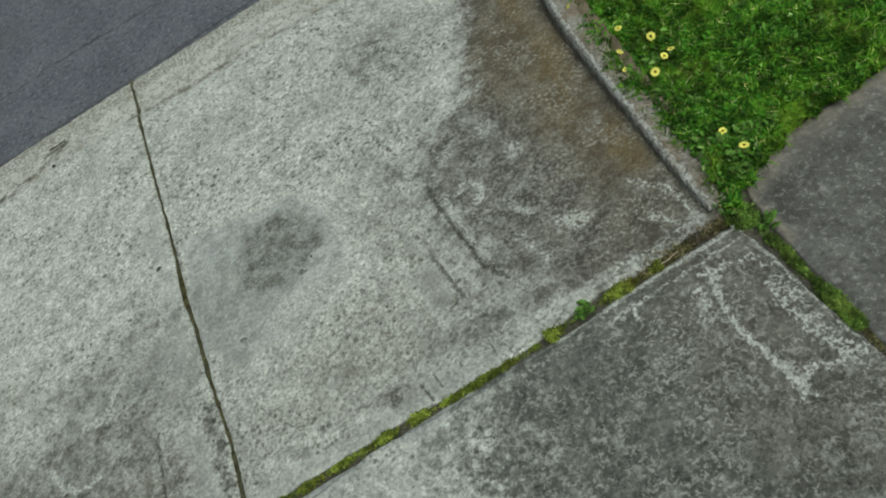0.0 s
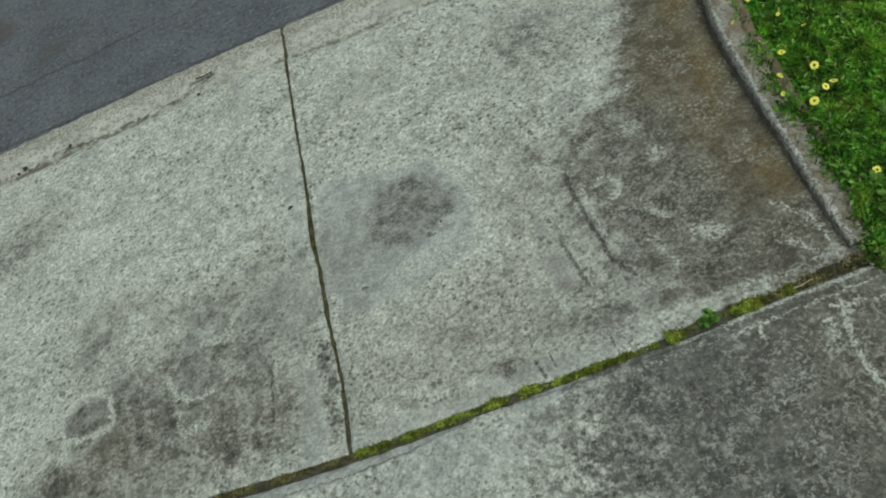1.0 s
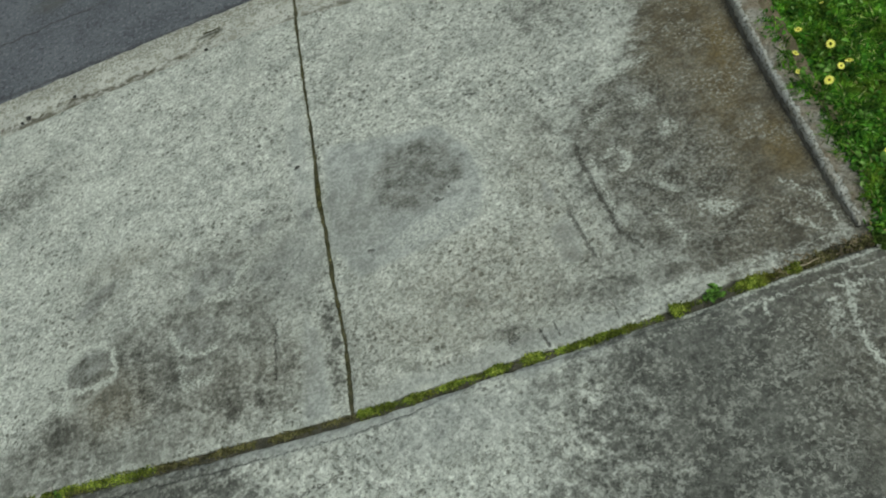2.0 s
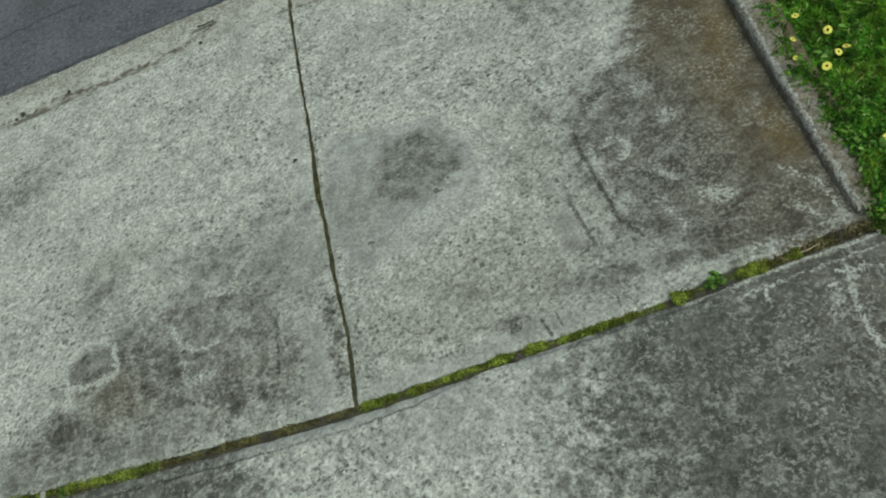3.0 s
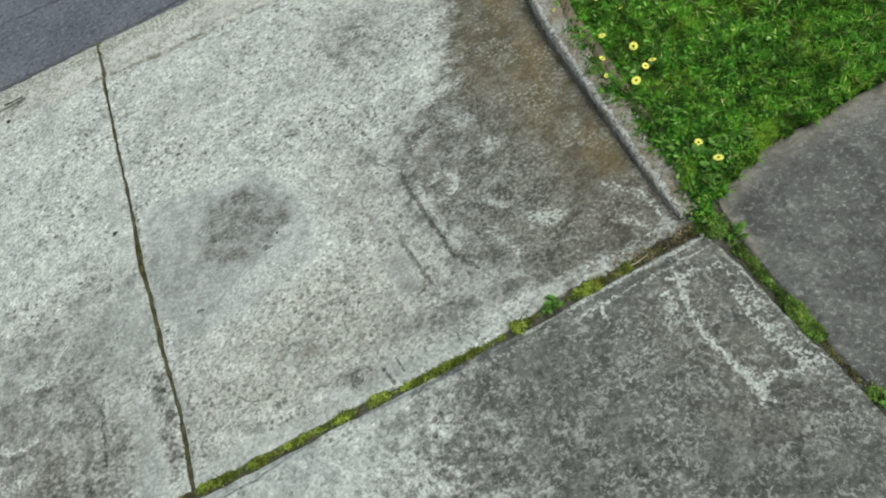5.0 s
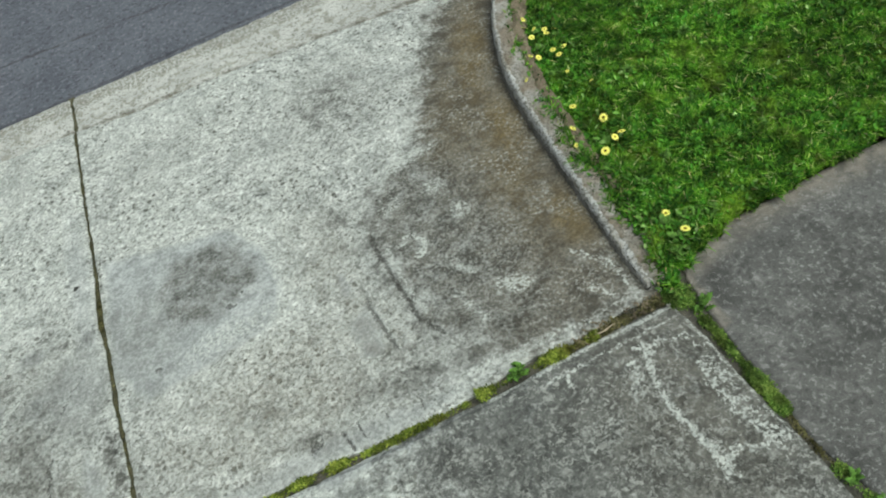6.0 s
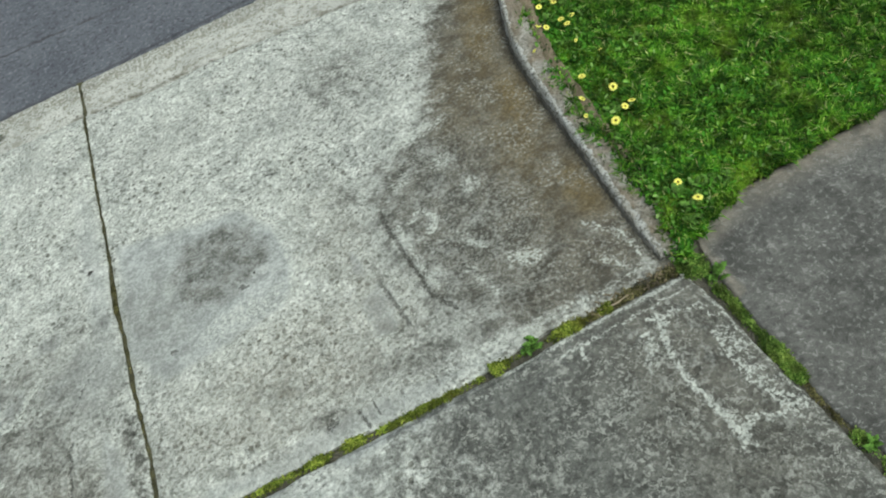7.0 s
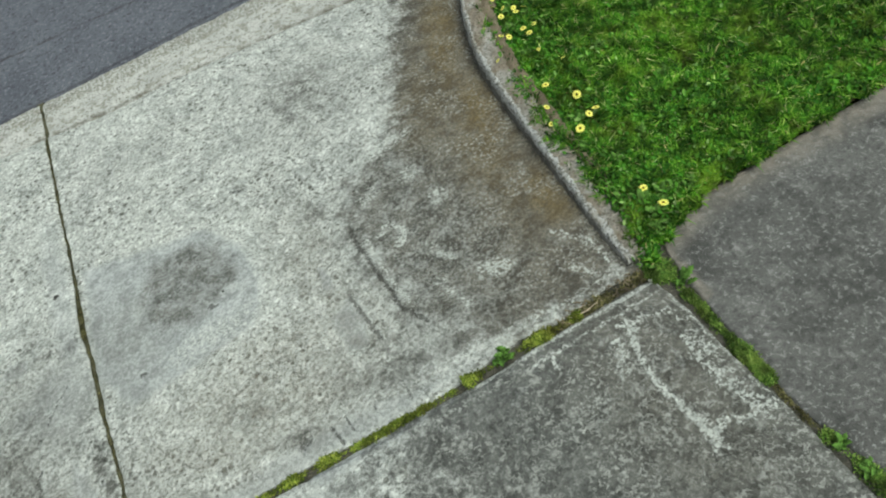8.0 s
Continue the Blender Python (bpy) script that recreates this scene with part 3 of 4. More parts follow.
GRASS = leafy("grass", [(0.0, (0.014, 0.056, 0.004)), (0.3, (0.032, 0.112, 0.006)), (0.6, (0.066, 0.185, 0.009)), (0.88, (0.135, 0.28, 0.022)), (0.95, (0.24, 0.35, 0.06)), (0.98, (0.36, 0.42, 0.16)), (1.0, (0.36, 0.30, 0.11))], 0.5, (0.13, 0.20, 0.014))
CLOVER = leafy("clover", [(0.0, (0.020, 0.082, 0.006)), (0.45, (0.050, 0.165, 0.012)), (0.85, (0.095, 0.24, 0.024)), (0.95, (0.16, 0.31, 0.06)), (1.0, (0.28, 0.40, 0.14))], 0.3, (0.08, 0.16, 0.015))
CAPE = leafy("weed_leaf", [(0.0, (0.055, 0.135, 0.018)), (0.6, (0.135, 0.25, 0.045)), (1.0, (0.25, 0.37, 0.12))])
MOSS_GREEN = leafy("moss_green", [(0.0, (0.06, 0.095, 0.012)), (0.5, (0.15, 0.20, 0.025)), (1.0, (0.30, 0.34, 0.06))], 0.6, (0.11, 0.085, 0.022), 0.85)
MOSS_LUSH = leafy("moss_lush", [(0.0, (0.05, 0.115, 0.018)), (0.5, (0.115, 0.20, 0.03)), (1.0, (0.22, 0.31, 0.07))], 0.3, (0.14, 0.14, 0.03), 0.8)
MOSS_BROWN = leafy("moss_brown", [(0.0, (0.05, 0.046, 0.020)), (0.5, (0.100, 0.098, 0.036)), (1.0, (0.185, 0.165, 0.075))], 0.5, (0.085, 0.085, 0.022), 0.9)
DRY = leafy("dry_litter", [(0.0, (0.08, 0.065, 0.042)), (0.6, (0.19, 0.155, 0.10)), (1.0, (0.44, 0.38, 0.27))], rough=0.85)
PETAL, PETAL_DARK, EYE = plain("petal_yellow", (0.84, 0.80, 0.16), 0.6, 0.12), plain("petal_base", (0.70, 0.60, 0.05), 0.6, 0.15), plain("daisy_eye", (0.04, 0.035, 0.012), 0.8)
STEM, TWIG, STONE = plain("stem_green", (0.10, 0.16, 0.04)), plain("twig_pale", (0.40, 0.33, 0.23), 0.85), plain("pebble_grey", (0.34, 0.33, 0.30), 0.85)

# ---- shapes ----
RNG = np.random.default_rng(7)


def spline(knots, n):
    """n points evenly along a smooth line through the knots."""
    k = np.array(knots, float)
    h = np.linalg.norm(np.diff(k, axis=0), axis=1)[:, None]
    d = np.diff(k, axis=0) / h
    m = np.vstack([d[:1], (d[:-1] * h[1:] + d[1:] * h[:-1]) / (h[1:] + h[:-1]), d[-1:]])
    f = np.linspace(0, 1, 24, endpoint=False)[:, None]
    pts = np.vstack([(2 * f**3 - 3 * f**2 + 1) * a + (f**3 - 2 * f**2 + f) * g * p + (3 * f**2 - 2 * f**3) * b + (f**3 - f**2) * g * q
                     for a, b, g, p, q in zip(k, k[1:], h, m, m[1:])] + [k[-1:]])
    s = np.r_[0, np.cumsum(np.linalg.norm(np.diff(pts, axis=0), axis=1))]
    t = np.asarray(n) * s[-1] if np.ndim(n) else np.linspace(0, s[-1], n)
    return np.stack([np.interp(t, s, pts[:, i]) for i in range(pts.shape[1])], 1)


def span(length, step):
    """Even shares of a length, with close rows by both ends for a worn arris."""
    ends = np.array([0, 0.003, 0.008, 0.014, 0.019, 0.023, 0.027]) / length
    mid = np.r_[np.linspace(0.032, 0.05, 4) / length, np.linspace(0.062 / length, 1 - 0.062 / length, max(3, int(length / step))), 1 - np.linspace(0.05, 0.032, 4) / length]
    return np.r_[ends, mid, 1 - ends[::-1]]


def rough_edge(pts, amount, seed):
    out = pts.copy()
    for i, (x, y) in enumerate(pts):
        v = noise.noise_vector((x * 22 + seed, y * 22, 3.1)) * 0.6 + noise.noise_vector((x * 70 + seed, y * 70, 8.3)) * 0.5
        out[i] += (v.x * amount, v.y * amount)
    return out


def mesh_object(name, verts, faces, mat, smooth=True, parent=None, label=""):
    me = bpy.data.meshes.new(name)
    me.from_pydata([tuple(v) for v in verts], [], faces)
    me.materials.append(mat)
    me.polygons.foreach_set("use_smooth", [smooth] * len(me.polygons))
    me.update()
    ob = new(name, me)
    if parent:
        ob.parent = parent
    if label:
        ob["label"] = label
    return ob


def part(name, bm, mat, parent, label=""):
    me = bpy.data.meshes.new(name)
    bm.to_mesh(me)
    bm.free()
    me.materials.append(mat)
    ob = new(name, me)
    ob.parent = parent
    if label:
        ob["label"] = label
    return ob


def ledge(x, d):
    """A sunken strip where the top of the slab broke away along its joint."""
    w = float(np.interp(x, [-1.3, -0.4, 0.0, 0.2, 0.36, 0.5, 0.72, 0.95, 1.1], [0.044, 0.040, 0.036, 0.026, 0.0, 0.006, 0.020, 0.024, 0.0]))
    w += 0.005 * noise.noise((x * 18, 0.3, 5.0)) + 0.003 * noise.noise((x * 60, 0.3, 5.0))
    return -0.006 * min(1.0, max(0.0, (w - d) / 0.005 + 0.5)) if w > 0.004 else 0.0


def slab(name, bottom, top, left, right, mat, step, z=0.0, drop=0.005, wear=0.004, depth=0.09, rise=None, seed=0, swell=0.003, fade=0.006):
    """A cast slab between four edge lines: a slightly wavy top with worn, chipped arrises, and its sides down into the ground."""
    ext = lambda k: float(np.linalg.norm(np.diff(np.array(k, float), axis=0), axis=1).sum())
    u, v = span(max(ext(bottom), ext(top)), step), span(max(ext(left), ext(right)), step)
    B, T, L, R = (rough_edge(spline(k, w), wear, seed) for k, w in ((bottom, u), (top, u), (left, v), (right, v)))
    L[0], L[-1], R[0], R[-1] = B[0], T[0], B[-1], T[-1]
    U, V = u[None, :, None], v[:, None, None]
    S = (1 - V) * B[None] + V * T[None] + (1 - U) * L[:, None] + U * R[:, None]
    S -= (1 - U) * (1 - V) * B[0] + U * (1 - V) * B[-1] + (1 - U) * V * T[0] + U * V * T[-1]
    wu, wv = ext(bottom), ext(left)
    rows, cols = len(v), len(u)
    verts = []
    for j in range(rows):
        for i in range(cols):
            x, y = S[j, i]
            d = min(min(u[i], 1 - u[i]) * wu, min(v[j], 1 - v[j]) * wv)
            h = z + swell * noise.noise((x * 2.3 + seed, y * 2.3, 0.5)) + 0.35 * swell * noise.noise((x * 11, y * 11, seed))
            h -= drop * math.exp(-d / fade) * (1.0 + 0.7 * noise.noise((x * 25, y * 25, seed + 4.0)))
            verts.append((x, y, h + (rise(x, (1 - v[j]) * wv) if rise else 0)))
    faces = [(j * cols + i, j * cols + i + 1, (j + 1) * cols + i + 1, (j + 1) * cols + i) for j in range(rows - 1) for i in range(cols - 1)]
    rim = [i for i in range(cols)] + [j * cols + cols - 1 for j in range(1, rows)] + [(rows - 1) * cols + i for i in range(cols - 2, -1, -1)] + [j * cols for j in range(rows - 2, 0, -1)]
    n, a = len(rim), len(verts)
    verts += [verts[i] for i in rim] + [(verts[i][0], verts[i][1], z - depth) for i in rim]
    faces += [(a + k, a + n + k, a + n + (k + 1) % n, a + (k + 1) % n) for k in range(n)]
    return mesh_object(name, verts, faces, mat)


# ---- ground, road and paving ----
ground = mesh_object("ground", [(x, y, -0.06) for y in (-400, -3, 3, 400) for x in (-400, -4, 4, 400)],
                     [(r * 4 + c, r * 4 + c + 1, r * 4 + c + 5, r * 4 + c + 4) for r in range(3) for c in range(3)], EARTH, False)
tagged(ground, "brown-green bare earth under and beyond the paving", "ground", kind="structure")

road = slab("road", [(-9, 2.235), (-1.45, 2.228), (-0.7, 2.243), (0, 2.235), (0.6, 2.222), (1.3, 2.215), (9, 2.2)], [(-9, 8), (9, 8)],
            [(-9, 2.235), (-9, 8)], [(9, 2.2), (9, 8)], ASPHALT, 0.06, z=-0.020, drop=0.006, wear=0.012, seed=3)
tagged(road, "blue-grey worn asphalt road with a long thin crack", "road", kind="structure")

gutter_w = slab("gutter", [(-3.0, 1.93), (-1.4, 1.95), (-0.7, 1.972), (-0.3, 1.985), (-0.007, 1.962)], [(-3.0, 2.225), (-1.45, 2.222), (-0.7, 2.236), (-0.007, 2.228)],
                [(-3.0, 1.93), (-3.0, 2.225)], [(-0.007, 1.962), (-0.006, 2.228)], GUTTER, 0.03, z=-0.016, drop=0.005, wear=0.011, seed=11)
gutter_e = slab("gutter", [(0.006, 1.958), (0.3, 1.912), (0.54, 1.918), (0.78, 1.895), (1.02, 1.868), (1.3, 1.825), (2.0, 1.78), (5.0, 1.76)],
                [(0.006, 2.228), (0.6, 2.216), (1.3, 2.209), (5.0, 2.205)], [(0.006, 1.958), (0.006, 2.228)], [(5.0, 1.76), (5.0, 2.205)], GUTTER, 0.03, z=-0.016, drop=0.005, wear=0.011, seed=12)
for g in (gutter_w, gutter_e):
    tagged(g, "cream-grey pitted concrete gutter strip along the road", "gutter", "gutter strips", "structure")

UPPER_W = [(-3.0, 0.30), (-1.6, 0.20), (-1.17, 0.150), (-0.77, 0.108), (-0.39, 0.080), (-0.008, 0.050)]
UPPER_E = [(0.006, 0.048), (0.28, 0.048), (0.47, 0.047), (0.68, 0.038), (0.85, 0.034), (0.99, 0.046), (1.08, 0.060), (1.24, 0.050), (1.40, 0.066), (1.50, 0.066)]
JOINT_W = [(-0.008, 0.050), (0.002, 0.25), (-0.008, 0.55), (-0.012, 0.80), (-0.020, 0.90), (-0.010, 1.10), (-0.009, 1.5), (-0.006, 1.94)]
JOINT_E = [(0.006, 0.048), (0.015, 0.25), (0.006, 0.55), (0.003, 0.80), (0.001, 0.90), (0.004, 1.10), (0.002, 1.5), (0.007, 1.94)]
KERB_FOOT = [(1.462, 0.090), (1.462, 0.22), (1.474, 0.45), (1.483, 0.64), (1.491, 0.78), (1.503, 0.94), (1.524, 1.10), (1.573, 1.29), (1.655, 1.48), (1.80, 1.66), (2.02, 1.78), (2.4, 1.82), (5.0, 1.83)]
drive_w = slab("driveway_slab", UPPER_W, [(-3.0, 1.925), (-1.4, 1.943), (-0.7, 1.965), (-0.3, 1.978), (-0.006, 1.955)], [(-3.0, 0.30), (-3.0, 1.925)], JOINT_W, WEST, 0.02, wear=0.007, seed=21)
drive_e = slab("driveway_slab", UPPER_E, [(0.007, 1.951), (0.3, 1.905), (0.54, 1.911), (0.78, 1.888), (1.02, 1.861), (1.3, 1.818), (1.98, 1.80)], JOINT_E,
               [(1.50, 0.066), (1.515, 0.6), (1.54, 0.95), (1.61, 1.25), (1.72, 1.50), (1.86, 1.68), (1.98, 1.80)], EAST, 0.018, wear=0.006, seed=22)
tagged(drive_w, "pale grey weathered concrete driveway slab with brown worn blotches", "driveway slab", "driveway slabs", "structure")
tagged(drive_e, "pale grey concrete driveway slab with dark stains and rust by the kerb", "driveway slab", "driveway slabs", "structure")
drive_s = slab("driveway_slab", [(-3.0, -3.4), (1.58, -3.4)], [(-3.0, 0.24), (-1.6, 0.165), (-1.16, 0.115), (-0.77, 0.078), (-0.4, 0.048), (-0.05, 0.022), (0.3, 0.014), (0.7, 0.016), (0.88, 0.016), (1.0, 0.012), (1.2, 0.020), (1.36, 0.026), (1.490, 0.020)],
               [(-3.0, -3.4), (-3.0, 0.24)], [(1.58, -3.4), (1.56, -1.2), (1.540, -0.62), (1.534, -0.45), (1.516, -0.25), (1.512, -0.13), (1.490, 0.020)], SOUTH, 0.02, z=0.006, drop=0.007, seed=23, fade=0.008, rise=ledge)
tagged(drive_s, "concrete driveway slab blackened with grime, with white lichen veins", "driveway slab", "driveway slabs", "structure")
footpath = slab("footpath", [(1.63, -1.6), (6.0, -1.6)], [(1.578, 0.10), (1.64, 0.142), (1.75, 0.172), (1.86, 0.180), (2.06, 0.188), (2.25, 0.192), (2.5, 0.200), (6.0, 0.22)],
                [(1.63, -1.6), (1.60, -0.7), (1.560, -0.52), (1.551, -0.42), (1.556, -0.28), (1.554, -0.12), (1.558, -0.02), (1.578, 0.10)], [(6.0, -1.6), (6.0, 0.22)],
                FOOTPATH, 0.03, z=0.003, drop=0.007, wear=0.012, seed=24)
tagged(footpath, "dark grey speckled concrete footpath beside the lawn", "footpath", kind="structure")


# ---- kerb: a low rounded concrete edge that rises towards the road ----
def kerb_height(y):
    return float(np.interp(y, [0.05, 0.2, 0.6, 1.2, 1.8], [0.012, 0.030, 0.046, 0.073, 0.11]))


def sweep(name, line, profile, mat, parent, label):
    """Carries a profile, which depends on the height there, along a line on the ground."""
    way = np.gradient(line, axis=0)
    way /= np.linalg.norm(way, axis=1)[:, None]
    side = np.stack([way[:, 1], -way[:, 0]], 1)
    verts, faces, n = [], [], len(profile(0.05))
    for k, (x, y) in enumerate(line):
        j = noise.noise((x * 14, y * 14, 5.0)) * 0.003 + noise.noise((x * 50, y * 50, 2.0)) * 0.002
        for a, (w, h) in enumerate(profile(kerb_height(y))):
            c = noise.noise((x * 40 + a * 3, y * 40, 1.0)) * 0.0045 + noise.noise((x * 110 + a * 5, y * 110, 3.0)) * 0.0030
            w2 = w + j + c
            verts.append((x + side[k, 0] * w2, y + side[k, 1] * w2, h + c))
    for k in range(len(line) - 1):
        for a in range(n - 1):
            faces.append((k * n + a, (k + 1) * n + a, (k + 1) * n + a + 1, k * n + a + 1))
    faces.append(tuple(range(n)))
    faces.append(tuple(reversed(range((len(line) - 1) * n, len(line) * n))))
    return mesh_object(name, verts, faces, mat, True, parent, label)


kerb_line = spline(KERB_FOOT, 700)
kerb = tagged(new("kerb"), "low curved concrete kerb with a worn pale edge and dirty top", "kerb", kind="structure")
sweep("kerb_face", kerb_line, lambda h: [(0.030, -0.05), (0.0, -0.05), (0.0, 0.002), (0.002, 0.25 * h), (0.004, 0.42 * h), (0.030, 0.42 * h)], KERB_DARK, kerb, "lower face dark with dirt and painted shade")
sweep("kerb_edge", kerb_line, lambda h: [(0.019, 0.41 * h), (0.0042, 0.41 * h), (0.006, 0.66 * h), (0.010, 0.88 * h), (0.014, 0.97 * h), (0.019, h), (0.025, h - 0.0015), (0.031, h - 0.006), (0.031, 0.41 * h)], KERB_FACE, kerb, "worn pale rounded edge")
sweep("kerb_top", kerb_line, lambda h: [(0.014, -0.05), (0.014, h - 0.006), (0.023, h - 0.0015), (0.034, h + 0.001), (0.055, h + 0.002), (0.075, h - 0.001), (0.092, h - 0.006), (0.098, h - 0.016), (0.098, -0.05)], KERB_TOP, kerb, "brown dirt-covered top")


# ---- soil in the joints and under the lawn ----
def strip(name, a, b, mat, z, bump, label, n=160, m=7):
    """Uneven soil between two edge lines."""
    A, B = spline(a, n), spline(b, n)
    verts, faces = [], []
    for j in range(m):
        for i in range(n):
            x, y = A[i] + (B[i] - A[i]) * j / (m - 1)
            verts.append((x, y, z + bump * (noise.noise((x * 30, y * 30, 2.0)) + 0.5 * noise.noise((x * 90, y * 90, 4.0)))))
    faces = [(j * n + i, j * n + i + 1, (j + 1) * n + i + 1, (j + 1) * n + i) for j in range(m - 1) for i in range(n - 1)]
    return tagged(mesh_object(name, verts, faces, mat), label, "soil", kind="structure")


strip("soil", [(-3.0, 0.19), (-1.16, 0.078), (-0.4, 0.012), (0.3, -0.018), (1.0, -0.018), (1.52, 0.0)], [(-3.0, 0.31), (-1.17, 0.16), (-0.39, 0.09), (0.28, 0.058), (0.85, 0.046), (1.24, 0.068), (1.52, 0.10)], JOINT_SOIL, -0.011, 0.004, "dark damp soil packed in the joint between slabs")
strip("soil", [(1.48, 0.03), (1.50, -0.13), (1.50, -0.25), (1.52, -0.45), (1.53, -0.62), (1.57, -3.3)], [(1.585, 0.12), (1.575, -0.12), (1.576, -0.28), (1.57, -0.40), (1.58, -0.52), (1.66, -3.3)], JOINT_SOIL, -0.005, 0.005, "dark soil in the joint beside the footpath")
strip("soil", [(-0.025, 0.03), (-0.02, 0.5), (-0.03, 0.9), (-0.02, 1.5), (-0.02, 1.955)], [(0.025, 0.03), (0.025, 0.5), (0.02, 0.9), (0.02, 1.5), (0.025, 1.955)], DAMP_SOIL, -0.008, 0.003, "dark dirt in the joint between driveway slabs", 200, 5)


strip("soil", [(-0.015, 1.955), (-0.015, 2.24)], [(0.015, 1.955), (0.015, 2.24)], DAMP_SOIL, -0.021, 0.002, "dark dirt in the gutter joint", 40, 4)


def bed_height(x, y):
    return 0.004 + 0.35 * kerb_height(y) + 0.012 * noise.noise((x * 4, y * 4, 1.0))


BACK = spline([(1.50, 0.06), (1.525, 0.2), (1.53, 0.45), (1.535, 0.65), (1.55, 0.8), (1.57, 0.95), (1.60, 1.12), (1.66, 1.30), (1.75, 1.46), (1.88, 1.60), (2.06, 1.69), (2.4, 1.74), (5.0, 1.75)], 300)
cols, rows = 90, 50
bed_verts = []
lower = spline([(1.505, 0.07), (1.60, 0.105), (1.75, 0.165), (2.06, 0.182), (2.5, 0.195), (5.0, 0.21)], cols)
upper = spline([(1.505, 0.07), (1.53, 0.45), (1.55, 0.8), (1.60, 1.12), (1.75, 1.46), (2.06, 1.70), (5.0, 1.76)], cols)
for j in range(rows):
    for i in range(cols):
        x, y = lower[i] + (upper[i] - lower[i]) * j / (rows - 1)
        bed_verts.append((x, y, bed_height(x, y)))
bed = mesh_object("lawn_soil", bed_verts, [(j * cols + i, j * cols + i + 1, (j + 1) * cols + i + 1, (j + 1) * cols + i) for j in range(rows - 1) for i in range(cols - 1)], BED_SOIL)
tagged(bed, "dark brown soil under the lawn between kerb and footpath", "soil", kind="structure")


dirt_in = kerb_line[:550]
turn = np.gradient(dirt_in, axis=0)
turn /= np.linalg.norm(turn, axis=1)[:, None]
across = np.stack([turn[:, 1], -turn[:, 0]], 1)
ridge_verts = []
for k, (q, o) in enumerate(zip(dirt_in, across)):
    inner = 0.078 + 0.016 * noise.noise((q[0] * 12, q[1] * 12, 9.0)) + 0.008 * noise.noise((q[0] * 40, q[1] * 40, 9.0))
    top = kerb_height(q[1])
    for f, h in ((0.0, -0.004), (0.25, 0.003), (0.55, 0.004), (1.0, -0.035)):
        w = inner + (0.135 - inner) * f
        ridge_verts.append((q[0] + o[0] * w, q[1] + o[1] * w, top + h + 0.003 * noise.noise((q[0] * 50 + f * 9, q[1] * 50, 2.0))))
ridge = mesh_object("soil", ridge_verts, [(k * 4 + a, (k + 1) * 4 + a, (k + 1) * 4 + a + 1, k * 4 + a + 1) for k in range(len(dirt_in) - 1) for a in range(3)], DRY_SOIL)
tagged(ridge, "brown crumbly soil spilling over the kerb's back", "soil", kind="structure")

# ---- lawn ----
def in_lawn(x, y, gap=0.0):
    left = np.interp(y, BACK[:220, 1], BACK[:220, 0]) + gap
    low = -0.016 + 0.010 * np.sin(41 * x) * np.sin(13 * x + 1) + 0.008 * np.sin(97 * x + 1) + np.interp(x, [1.5, 1.6, 1.75, 2.06, 2.5, 5.0], [0.06, 0.115, 0.178, 0.194, 0.205, 0.22])
    return (x > left) & (y > low) & (y < 1.70)


def scatter(n, x0, x1, y0, y1, gap=0.0):
    x, y = RNG.uniform(x0, x1, n), RNG.uniform(y0, y1, n)
    k = in_lawn(x, y, gap)
    return x[k], y[k]


def blades(x, y, z, tall, wide, lean, segs=2):
    """Bent grass blades; returns vertices and faces."""
    n = len(x)
    tuft = np.array([noise.noise((p * 17, q * 17, 12.0)) + 0.5 * noise.noise((p * 45, q * 45, 4.0)) for p, q in zip(x, y)])
    a, h = RNG.uniform(0, 2 * np.pi, n), tall * RNG.uniform(0.5, 1.15, n) * np.clip(0.95 + 0.9 * tuft, 0.35, 1.7)
    w, l = wide * RNG.uniform(0.6, 1.3, n), lean * RNG.uniform(0.2, 1.3, n) * h
    dx, dy, sx, sy = np.cos(a), np.sin(a), -np.sin(a), np.cos(a)
    V = np.zeros((n, 5, 3))
    for k, (f, g) in enumerate(((0, 1.0), (0.55, 0.85))):
        for s, sign in enumerate((-1, 1)):
            V[:, 2 * k + s] = np.stack([x + dx * l * f**1.7 + sx * w * g * sign / 2, y + dy * l * f**1.7 + sy * w * g * sign / 2, z + h * f], 1)
    V[:, 4] = np.stack([x + dx * l, y + dy * l, z + h * (1 - 0.35 * np.minimum(l / h, 1))], 1)
    base = np.arange(n)[:, None] * 5
    F = [tuple(q) for q in (base + [0, 1, 3, 2]).tolist()] + [tuple(q) for q in (base + [2, 3, 4]).tolist()]
    return V.reshape(-1, 3), F


def leaves(x, y, z, size, slim=0.6, tilt=0.5):
    """Small oval leaves, a little folded, lying every way."""
    n = len(x)
    a, s = RNG.uniform(0, 2 * np.pi, n), size * RNG.uniform(0.5, 1.3, n)
    up, roll = RNG.normal(0.15, tilt, n), RNG.normal(0, tilt, n)
    loop = np.array([(0, 0), (0.35, 0.5), (0.75, 0.42), (1, 0), (0.75, -0.42), (0.35, -0.5)])
    V = np.zeros((n, 6, 3))
    for k, (u, v) in enumerate(loop):
        px, py = u * s, v * slim * s
        pz = px * np.sin(up) + py * np.sin(roll) + abs(v) * 0.25 * s
        V[:, k] = np.stack([x + np.cos(a) * px * np.cos(up) - np.sin(a) * py, y + np.sin(a) * px * np.cos(up) + np.cos(a) * py, z + pz], 1)
    base = np.arange(n)[:, None] * 6
    F = [tuple(q) for q in (base + [0, 1, 2, 3]).tolist()] + [tuple(q) for q in (base + [0, 3, 4, 5]).tolist()]
    return V.reshape(-1, 3), F


